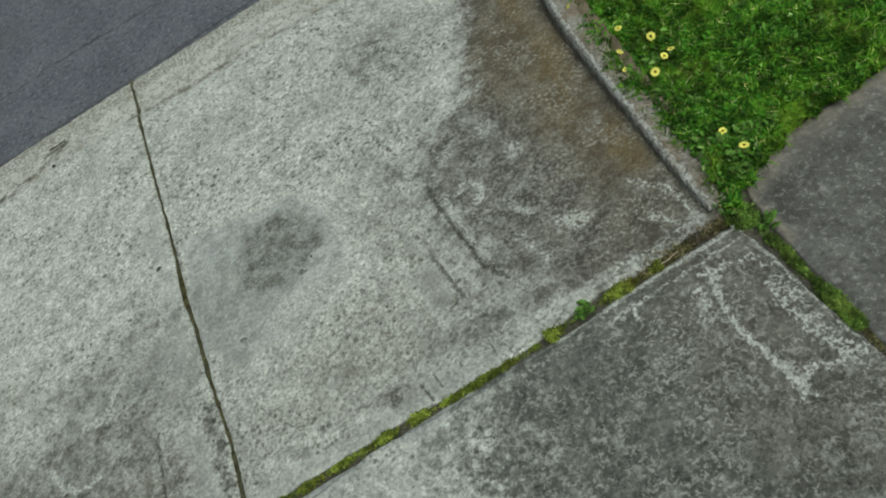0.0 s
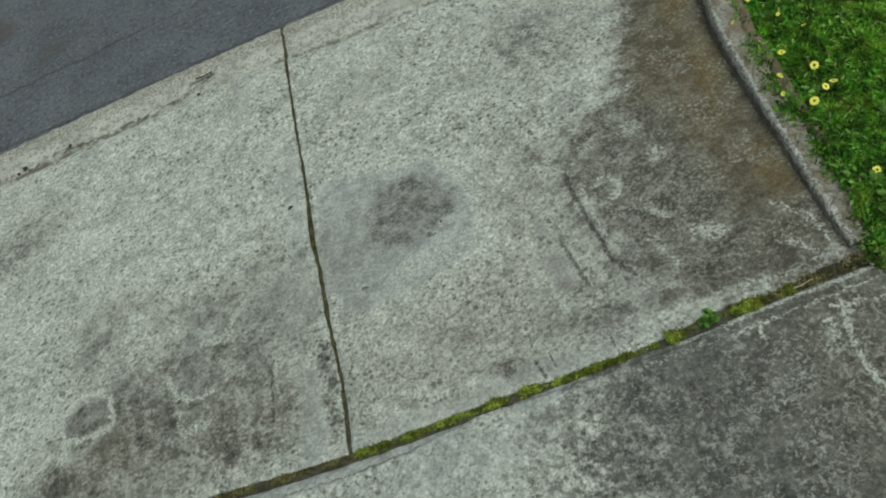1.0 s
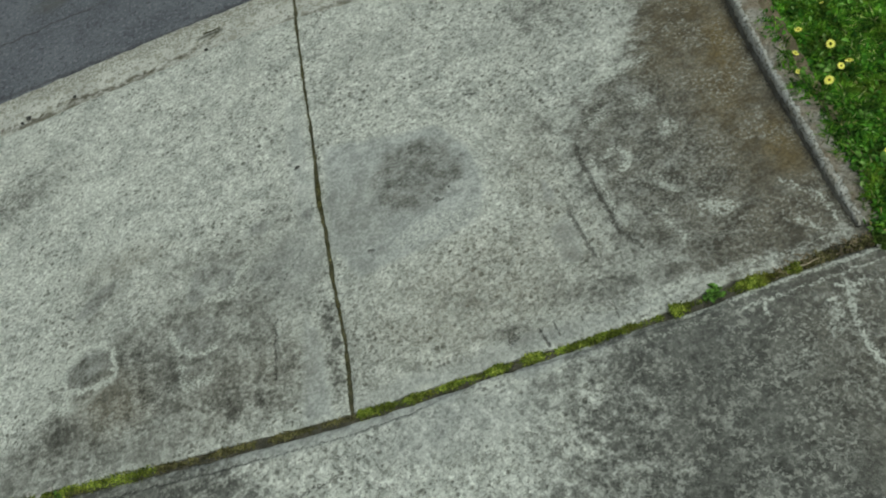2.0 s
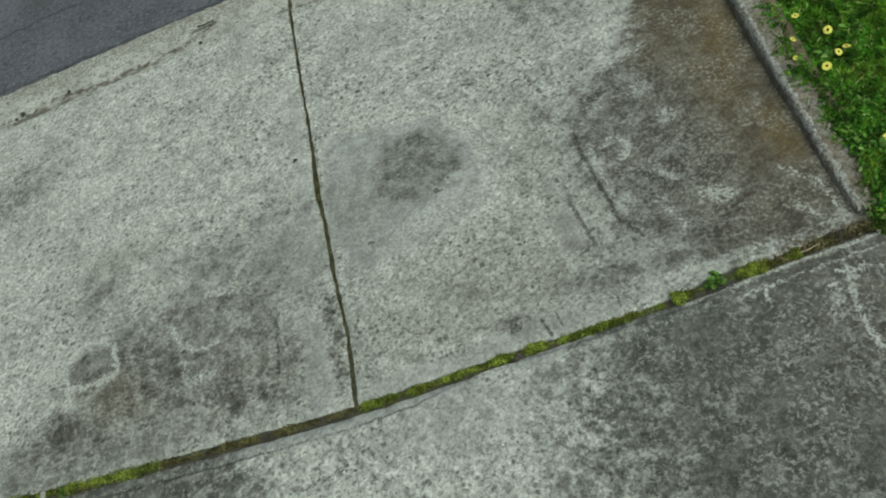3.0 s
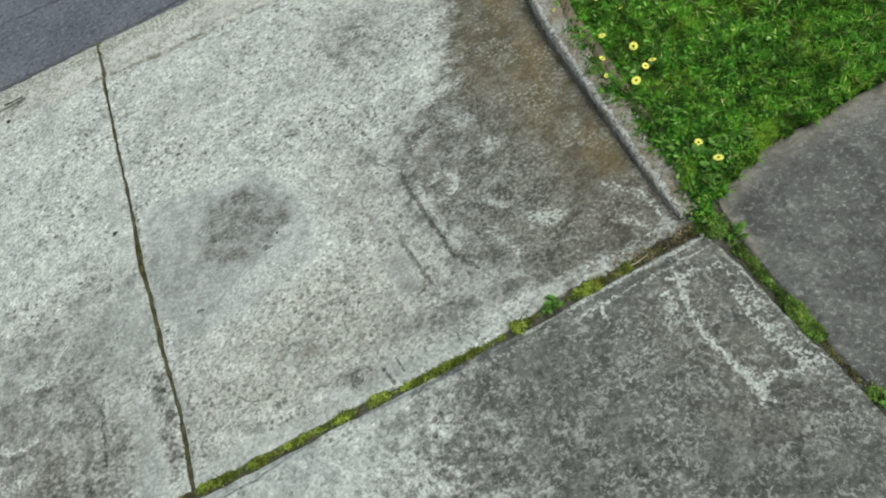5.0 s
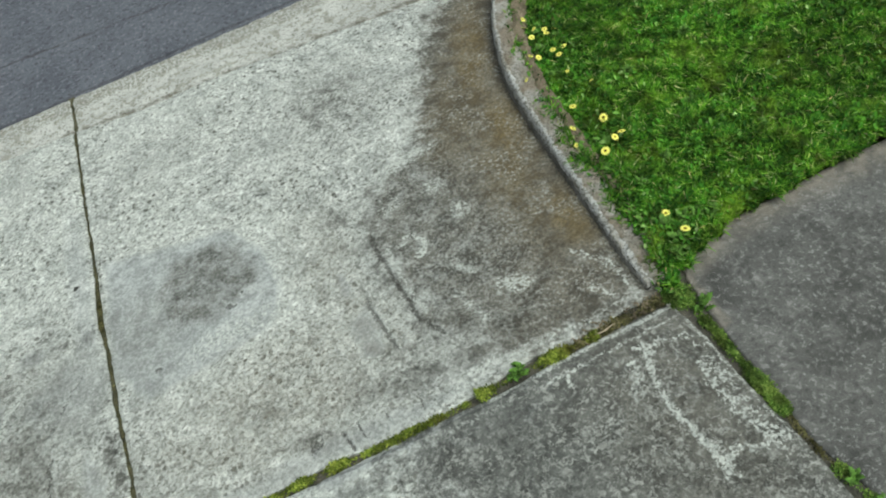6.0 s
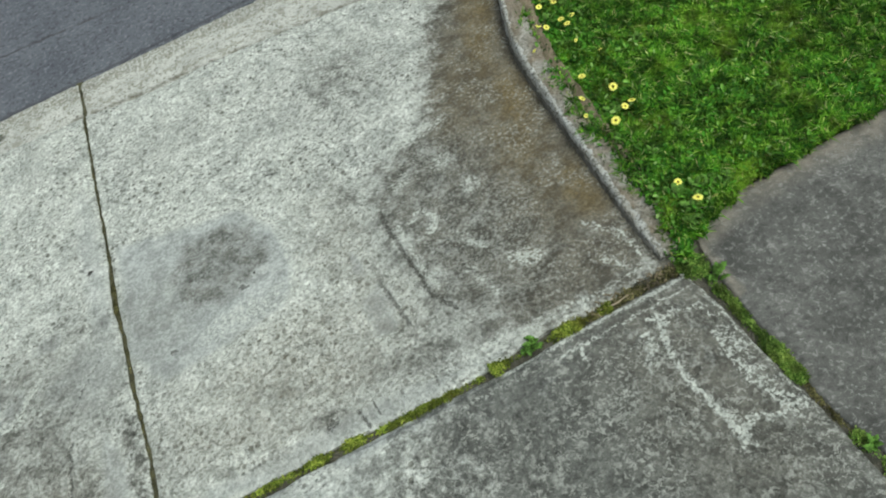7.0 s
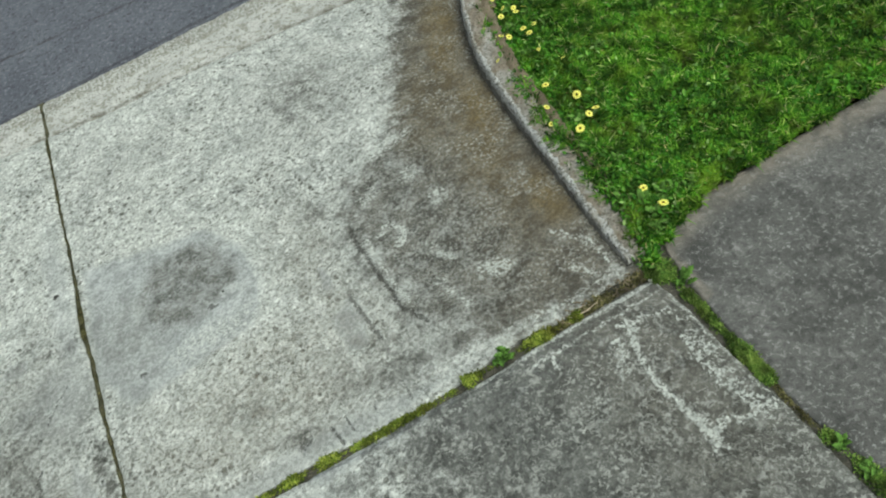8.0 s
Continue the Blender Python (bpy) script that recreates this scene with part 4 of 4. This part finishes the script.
def joined(name, pieces, mat, label, category, kind="stuff"):
    V, F, at = [], [], 0
    for v, f in pieces:
        V.append(v)
        F += [tuple(i + at for i in q) for q in f]
        at += len(v)
    return tagged(mesh_object(name, np.vstack(V), F, mat, False), label, category, kind=kind)


def heights(x, y):
    return np.array([bed_height(a, b) for a, b in zip(x, y)])


gx, gy = scatter(270000, 1.5, 2.75, 0.05, 1.70, 0.012)
keep = gx + gy < 3.45
gx, gy = gx[keep], gy[keep]
thin = np.array([noise.noise((a * 9, b * 9, 6.0)) for a, b in zip(gx, gy)])
keep = (thin > -0.62) & (RNG.random(len(gx)) < np.clip((gx - np.interp(gy, BACK[:220, 1], BACK[:220, 0])) / 0.06, 0.25, 1))
gx, gy = gx[keep], gy[keep]
far_x, far_y = scatter(50000, 1.7, 5.0, 0.1, 1.70, 0.012)
keep = (far_x + far_y > 3.4) | (far_x > 2.7)
far_x, far_y = far_x[keep], far_y[keep]
joined("grass", [blades(gx, gy, heights(gx, gy), 0.033, 0.0052, 1.05), blades(far_x, far_y, heights(far_x, far_y), 0.036, 0.006, 0.9)], GRASS, "dense short green lawn grass with yellowed patches", "grass")
cx, cy = scatter(60000, 1.5, 2.75, 0.05, 1.70, 0.0)
drift = np.array([noise.noise((a * 5 + 9, b * 5, 3.0)) for a, b in zip(cx, cy)])
near = np.exp(-((cx - np.interp(cy, BACK[:220, 1], BACK[:220, 0])) / 0.18) ** 2)
keep = (cx + cy < 3.45) & (RNG.random(len(cx)) < np.clip(0.10 + drift * 0.8 + near * 0.45, 0.02, 0.7))
cx, cy = cx[keep], cy[keep]
joined("clover", [leaves(cx, cy, heights(cx, cy) + RNG.uniform(0.012, 0.034, len(cx)), 0.017, 0.48, 0.6)], CLOVER, "small round clover leaves low among the grass", "clover")
ox, oy = scatter(16000, 1.48, 2.2, 0.05, 1.6, -0.022)
keep = ox < np.interp(oy, BACK[:220, 1], BACK[:220, 0]) + 0.035
ox, oy = ox[keep], oy[keep]
keep = np.array([noise.noise((a * 11, b * 11, 31.0)) for a, b in zip(ox, oy)]) > -0.05
ox, oy = ox[keep], oy[keep]
joined("grass", [blades(ox, oy, np.array([kerb_height(b) - 0.006 for b in oy]), 0.024, 0.0055, 1.3)], GRASS, "ragged grass creeping over the kerb's back", "grass")
dx, dy = scatter(2600, 1.5, 2.75, 0.05, 1.70, -0.02)
keep = (dx + dy < 3.45) & (RNG.random(len(dx)) < 0.45 + 0.5 * (dx < np.interp(dy, BACK[:220, 1], BACK[:220, 0]) + 0.07))
dx, dy = dx[keep], dy[keep]
joined("dry_grass", [blades(dx, dy, heights(dx, dy) + 0.012, 0.012, 0.003, 3.0)], DRY, "scattered dead straw-coloured grass stalks in the lawn", "dry grass")


# ---- moss in the joints ----
def moss(line, width, tall, count, mat, label, size=0.006, seed=0):
    """Tufts of tiny moss leaves heaped along a joint."""
    c = spline(line, count)
    t = RNG.normal(0, 0.36, count).clip(-1, 1)
    way = np.gradient(c, axis=0)
    way /= np.linalg.norm(way, axis=1)[:, None]
    lump = np.array([noise.noise((a * 16 + seed, b * 16, 7.0)) for a, b in c])
    wide = width * (0.70 + 0.95 * lump)
    x, y = c[:, 0] - way[:, 1] * t * wide + RNG.normal(0, 0.003, count), c[:, 1] + way[:, 0] * t * wide + RNG.normal(0, 0.003, count)
    keep = RNG.random(count) < np.clip(0.62 + lump * 1.6, 0.05, 1)
    x, y, t, lump = x[keep], y[keep], t[keep], lump[keep]
    z = -0.008 + tall * (1 - t**2) * (0.7 + 0.6 * lump) * RNG.uniform(0.6, 1.0, len(x))
    return joined("moss", [leaves(x, y, z, size, 0.55, 0.6)], mat, label, "moss")


moss([(0.02, 0.038), (0.15, 0.033), (0.35, 0.033), (0.52, 0.032), (0.60, 0.028)], 0.021, 0.018, 7600, MOSS_GREEN, "bright yellow-green moss filling the joint between slabs", seed=1)
moss([(0.60, 0.028), (0.70, 0.025), (0.90, 0.025)], 0.014, 0.014, 2600, MOSS_GREEN, "thin olive moss in the joint between slabs", seed=2)
moss([(0.93, 0.030), (1.05, 0.034), (1.18, 0.034), (1.28, 0.034)], 0.030, 0.024, 6800, MOSS_GREEN, "thick green moss tufts in the joint between slabs", seed=3)
moss([(1.22, 0.032), (1.38, 0.040), (1.48, 0.045)], 0.030, 0.014, 1900, MOSS_BROWN, "brown dried moss and litter in the joint", seed=4)
moss([(-0.62, 0.080), (-0.40, 0.064), (-0.20, 0.050), (0.02, 0.037)], 0.016, 0.013, 3600, MOSS_BROWN, "brownish moss thinly filling the slab joint", seed=5)
moss([(-1.75, 0.215), (-1.4, 0.165), (-1.15, 0.135), (-0.9, 0.106), (-0.62, 0.080)], 0.024, 0.020, 6500, MOSS_GREEN, "olive green moss along the slab joint", seed=6)
moss([(1.490, 0.055), (1.520, 0.03), (1.535, -0.05)], 0.050, 0.022, 5200, MOSS_LUSH, "fresh green moss at the corner of the slabs", seed=7)
moss([(1.532, -0.06), (1.538, -0.10), (1.539, -0.18), (1.542, -0.28), (1.545, -0.38)], 0.028, 0.022, 9500, MOSS_LUSH, "lush green moss beside the dark footpath", seed=8)
moss([(1.545, -0.36), (1.548, -0.46), (1.555, -0.54)], 0.012, 0.008, 1100, MOSS_BROWN, "thin brown moss beside the footpath", seed=9)
moss([(1.555, -0.53), (1.570, -0.65), (1.585, -0.8)], 0.040, 0.024, 4200, MOSS_LUSH, "green moss and weeds beside the footpath", seed=10)
moss([(-0.004, 0.06), (0.006, 0.3), (0.0, 0.6), (-0.006, 0.85)], 0.007, 0.006, 900, MOSS_BROWN, "dark brown moss in the driveway joint", 0.004, seed=11)
moss([(-0.010, 0.84), (-0.008, 0.90), (-0.006, 0.98)], 0.013, 0.012, 1300, MOSS_BROWN, "olive moss lump in the driveway joint", 0.005, seed=12)
moss([(-0.006, 0.98), (-0.004, 1.5), (0.002, 1.95)], 0.006, 0.006, 900, MOSS_BROWN, "brown moss in the driveway joint", 0.004, seed=13)


# ---- weeds with broad leaves ----
def leaf_mesh(size, lobes):
    """One weed leaf: a stalk end, a lobed blade with a folded midrib, drooping to its tip."""
    bm = bmesh.new()
    n = 9
    mid, left, right = [], [], []
    for k in range(n):
        f = k / (n - 1)
        w = size * 0.32 * math.sin(math.pi * min(1, f**0.75)) ** 0.8 * (1 - lobes * (k % 2)) + size * 0.01
        zc = size * (0.35 * f - 0.45 * f * f)
        mid.append(bm.verts.new((size * f, 0, zc)))
        left.append(bm.verts.new((size * f + w * 0.2, w, zc + w * 0.3)))
        right.append(bm.verts.new((size * f + w * 0.2, -w, zc + w * 0.3)))
    for k in range(n - 1):
        bm.faces.new((mid[k], mid[k + 1], left[k + 1], left[k]))
        bm.faces.new((right[k], right[k + 1], mid[k + 1], mid[k]))
    me = bpy.data.meshes.new("leaf")
    bm.to_mesh(me)
    bm.free()
    me.materials.append(CAPE)
    return me


LEAF_SHAPES = [leaf_mesh(0.045, 0.45), leaf_mesh(0.055, 0.5), leaf_mesh(0.032, 0.25)]


def weed(x, y, z, count, scale, label, seed):
    r = random.Random(seed)
    top = tagged(new("weed_plant"), label, "weed", "weeds")
    top.location = (x, y, z)
    count, scale = int(count * 1.6), scale * 0.72
    for k in range(count):
        leaf = new("leaf", r.choice(LEAF_SHAPES))
        leaf.parent = top
        leaf.matrix_basis = pose(r.uniform(-0.01, 0.01), r.uniform(-0.01, 0.01), r.uniform(0.0, 0.012), r.uniform(-25, 25), r.uniform(-55, 5), k * 360 / count * 2.4 + r.uniform(-25, 25)) @ Matrix.Scale(scale * r.uniform(0.7, 1.2), 4)
    return top


ROSETTE = "green broad-leaved weed rosette at the lawn edge"
for k, (x, y, c, s) in enumerate([(1.60, 0.235, 9, 1.1), (1.66, 0.215, 9, 1.1), (1.70, 0.225, 8, 1.0), (1.56, 0.27, 8, 0.9), (1.62, 0.17, 8, 1.0), (1.735, 0.205, 7, 0.9), (1.585, 0.13, 7, 0.8),
                                  (1.545, 0.35, 7, 0.8), (1.57, 0.62, 8, 0.9), (1.60, 0.72, 8, 0.9), (1.63, 0.62, 8, 0.9), (1.58, 0.50, 7, 0.8), (1.60, 0.86, 8, 0.9), (1.66, 0.98, 8, 0.9),
                                  (1.68, 1.12, 9, 1.0), (1.72, 1.22, 9, 1.0), (1.77, 1.16, 8, 1.0), (1.64, 0.40, 7, 0.8), (1.75, 0.45, 7, 0.8), (1.86, 0.85, 8, 0.9), (1.95, 0.62, 7, 0.9), (2.1, 0.9, 8, 0.9), (2.05, 0.4, 7, 0.7)]):
    weed(x, y, bed_height(x, y) + 0.016, c + 3, s * 0.78, ROSETTE, 40 + k)
for k, (x, y, c, s, label) in enumerate([(1.548, -0.035, 9, 0.85, "fresh green weed growing where the slab joints meet"), (1.525, 0.03, 8, 0.7, "fresh green weed growing where the slab joints meet"), (1.055, 0.036, 10, 0.85, "small bright green weed growing in the slab joint"),
                                         (1.03, 0.030, 7, 0.6, "small bright green weed growing in the slab joint"), (-0.95, 0.098, 8, 0.55, "small yellow-green weed in the slab joint"), (1.562, -0.575, 8, 0.7, "green weed between the slab and the footpath"),
                                         (1.570, -0.645, 8, 0.8, "green weed between the slab and the footpath"), (1.50, 0.055, 6, 0.5, "small green weed beside the kerb's end")]):
    weed(x, y, 0.0, c, s, label, 80 + k)


# ---- yellow daisies ----
def petal_mesh():
    bm = bmesh.new()
    rows_ = []
    for f, w in ((0.0, 0.0014), (0.35, 0.0025), (0.75, 0.0027), (1.0, 0.0010)):
        z = 0.004 * f - 0.004 * f * f
        rows_.append([bm.verts.new((0.0035 + 0.0135 * f, s * w, z + abs(s) * 0.0006)) for s in (-1, 0, 1)])
    for a, b in zip(rows_, rows_[1:]):
        for s in range(2):
            bm.faces.new((a[s], b[s], b[s + 1], a[s + 1]))
    return bm


def daisy():
    top = new("yellow_daisy")
    bm = bmesh.new()
    bmesh.ops.create_cone(bm, cap_ends=True, segments=6, radius1=0.0012, radius2=0.001, depth=0.04, matrix=Matrix.Translation((0, 0, -0.02)))
    part("stem", bm, STEM, top)
    bm = bmesh.new()
    bmesh.ops.create_cone(bm, cap_ends=True, segments=14, radius1=0.0068, radius2=0.0062, depth=0.0012, matrix=Matrix.Translation((0, 0, 0.0012)))
    head = part("flower_head", bm, PETAL_DARK, top, "deeper yellow ring")
    first = part("petal", petal_mesh(), PETAL, head, "pale yellow petal")
    for k in range(1, 13):
        p = new("petal", first.data)
        p.parent, p["label"] = head, "pale yellow petal"
        p.matrix_basis = pose(0, 0, 0.0004 * (k % 2), 0, 0, k * 360 / 13)
    bm = bmesh.new()
    bmesh.ops.create_uvsphere(bm, u_segments=10, v_segments=6, radius=0.0048, matrix=Matrix.Diagonal((1, 1, 0.75, 1)))
    part("centre", bm, EYE, head, "dark flower centre")
    return tagged(top, "yellow daisy with a dark eye in the grass", "flower", "yellow daisies in the grass")


FLOWERS = [(1.612, 0.557, 1.15), (1.682, 0.692, 1.10), (1.628, 0.790, 0.95), (1.581, 0.706, 0.85), (1.695, 0.605, 1.00), (1.666, 0.595, 0.95), (1.624, 0.249, 0.95), (1.638, 0.176, 1.15), (1.554, 0.632, 0.60), (1.702, 1.299, 0.90), (1.685, 1.247, 0.90), (1.708, 1.223, 0.80), (1.738, 1.199, 0.80), (1.767, 1.181, 1.00), (1.680, 1.183, 0.90), (1.733, 1.174, 0.90), (1.709, 1.078, 0.90), (1.748, 1.075, 0.90), (1.715, 1.045, 0.90), (1.632, 1.095, 0.80), (1.650, 1.071, 0.90), (1.733, 0.857, 0.60), (1.694, 0.947, 0.50), (1.564, 0.993, 0.60), (2.190, 0.235, 0.55)]
r = random.Random(5)
bloom = daisy()
for k, (x, y, s) in enumerate(FLOWERS):
    s *= 0.76
    spot = pose(x, y, max(0.056, bed_height(x, y) + 0.042), r.uniform(-5, 38), r.uniform(-22, 22), r.uniform(0, 360)) @ Matrix.Scale(s, 4)
    if k:
        copy_thing(bloom, spot).scale = (s, s, s)
    else:
        bloom.matrix_basis = spot


# ---- twigs, litter and pebbles ----
def twig(a, b, radius, mat, name, label, bend=0.004):
    bm = bmesh.new()
    rings, n = [], 7
    a, b = Vector(a), Vector(b)
    side = (b - a).cross(Vector((0, 0, 1))).normalized()
    for k in range(n):
        f = k / (n - 1)
        c = a.lerp(b, f) + side * bend * math.sin(f * 5) + Vector((0, 0, radius))
        rad = radius * (1 - 0.5 * f)
        rings.append([bm.verts.new(c + side * rad * math.cos(t) + Vector((0, 0, 1)) * rad * math.sin(t)) for t in (0, 1.26, 2.51, 3.77, 5.03)])
    for p, q in zip(rings, rings[1:]):
        for s in range(5):
            bm.faces.new((p[s], p[(s + 1) % 5], q[(s + 1) % 5], q[s]))
    bm.faces.new(rings[0]), bm.faces.new(list(reversed(rings[-1])))
    me = bpy.data.meshes.new(name)
    bm.to_mesh(me)
    bm.free()
    me.materials.append(mat)
    return tagged(new(name, me), label, "twig", "twigs")


twig((1.275, 0.036, 0.006), (1.335, 0.032, 0.008), 0.0026, TWIG, "twig", "pale dry twig lying in the slab joint")
twig((1.25, 0.040, 0.004), (1.30, 0.046, 0.005), 0.0018, TWIG, "twig", "thin pale dry twig lying in the slab joint", 0.006)
twig((1.735, 0.195, 0.012), (1.80, 0.155, 0.004), 0.0026, TWIG, "twig", "pale bent stalk lying at the footpath's edge")
twig((1.655, 0.315, 0.03), (1.70, 0.345, 0.032), 0.002, TWIG, "twig", "thin dry twig lying in the lawn")
twig((-0.43, 2.108, -0.008), (-0.35, 2.10, -0.008), 0.004, plain("twig_dark", (0.07, 0.065, 0.03)), "twig", "dark mossy twig lying in the gutter")
for k in range(60):
    x = r.uniform(1.22, 1.49)
    y = 0.04 + 0.03 * (x - 1.22) + r.uniform(-0.02, 0.022)
    t = r.uniform(0, 6.28)
    ln = r.uniform(0.006, 0.020)
    twig((x, y, 0.001), (x + ln * math.cos(t), y + ln * math.sin(t), 0.003), r.uniform(0.0014, 0.003), DRY, "litter", "crumb of brown dry litter in the slab joint", 0.002)


def pebble(x, y, z, s, label, seed, mat):
    rr = random.Random(seed)
    bm = bmesh.new()
    bmesh.ops.create_icosphere(bm, subdivisions=2, radius=s)
    for v in bm.verts:
        v.co *= 0.8 + 0.5 * noise.noise(v.co / s * 0.9 + Vector((seed, 0, 0)))
        v.co.z *= 0.55
    me = bpy.data.meshes.new("pebble")
    bm.to_mesh(me)
    bm.free()
    me.materials.append(mat)
    ob = new("pebble", me)
    ob.matrix_basis = pose(x, y, z + s * 0.3, 0, 0, rr.uniform(0, 360))
    return tagged(ob, label, "pebble", "pebbles")


DARK_STONE = plain("pebble_dark", (0.05, 0.048, 0.042))
for k, (x, y, s, dark) in enumerate([(-1.02, 0.12, 0.014, 0), (-0.98, 0.135, 0.011, 0), (-1.06, 0.14, 0.010, 0), (0.60, -0.02, 0.007, 0), (0.71, -0.022, 0.008, 0), (1.485, 0.02, 0.007, 0), (1.49, 0.075, 0.008, 0), (-0.072, 1.08, 0.009, 1),
                                     (0.44, 0.735, 0.005, 1), (-0.42, 1.985, 0.010, 1), (-1.07, 2.03, 0.010, 1), (-1.30, 2.01, 0.014, 1), (-1.33, 1.99, 0.010, 1), (1.385, -0.27, 0.006, 1)]):
    pebble(x, y, 0.0 if y < 1.9 else -0.008, s, "small dark stone on the concrete" if dark else "small pale stone in the slab joint", k, DARK_STONE if dark else STONE)
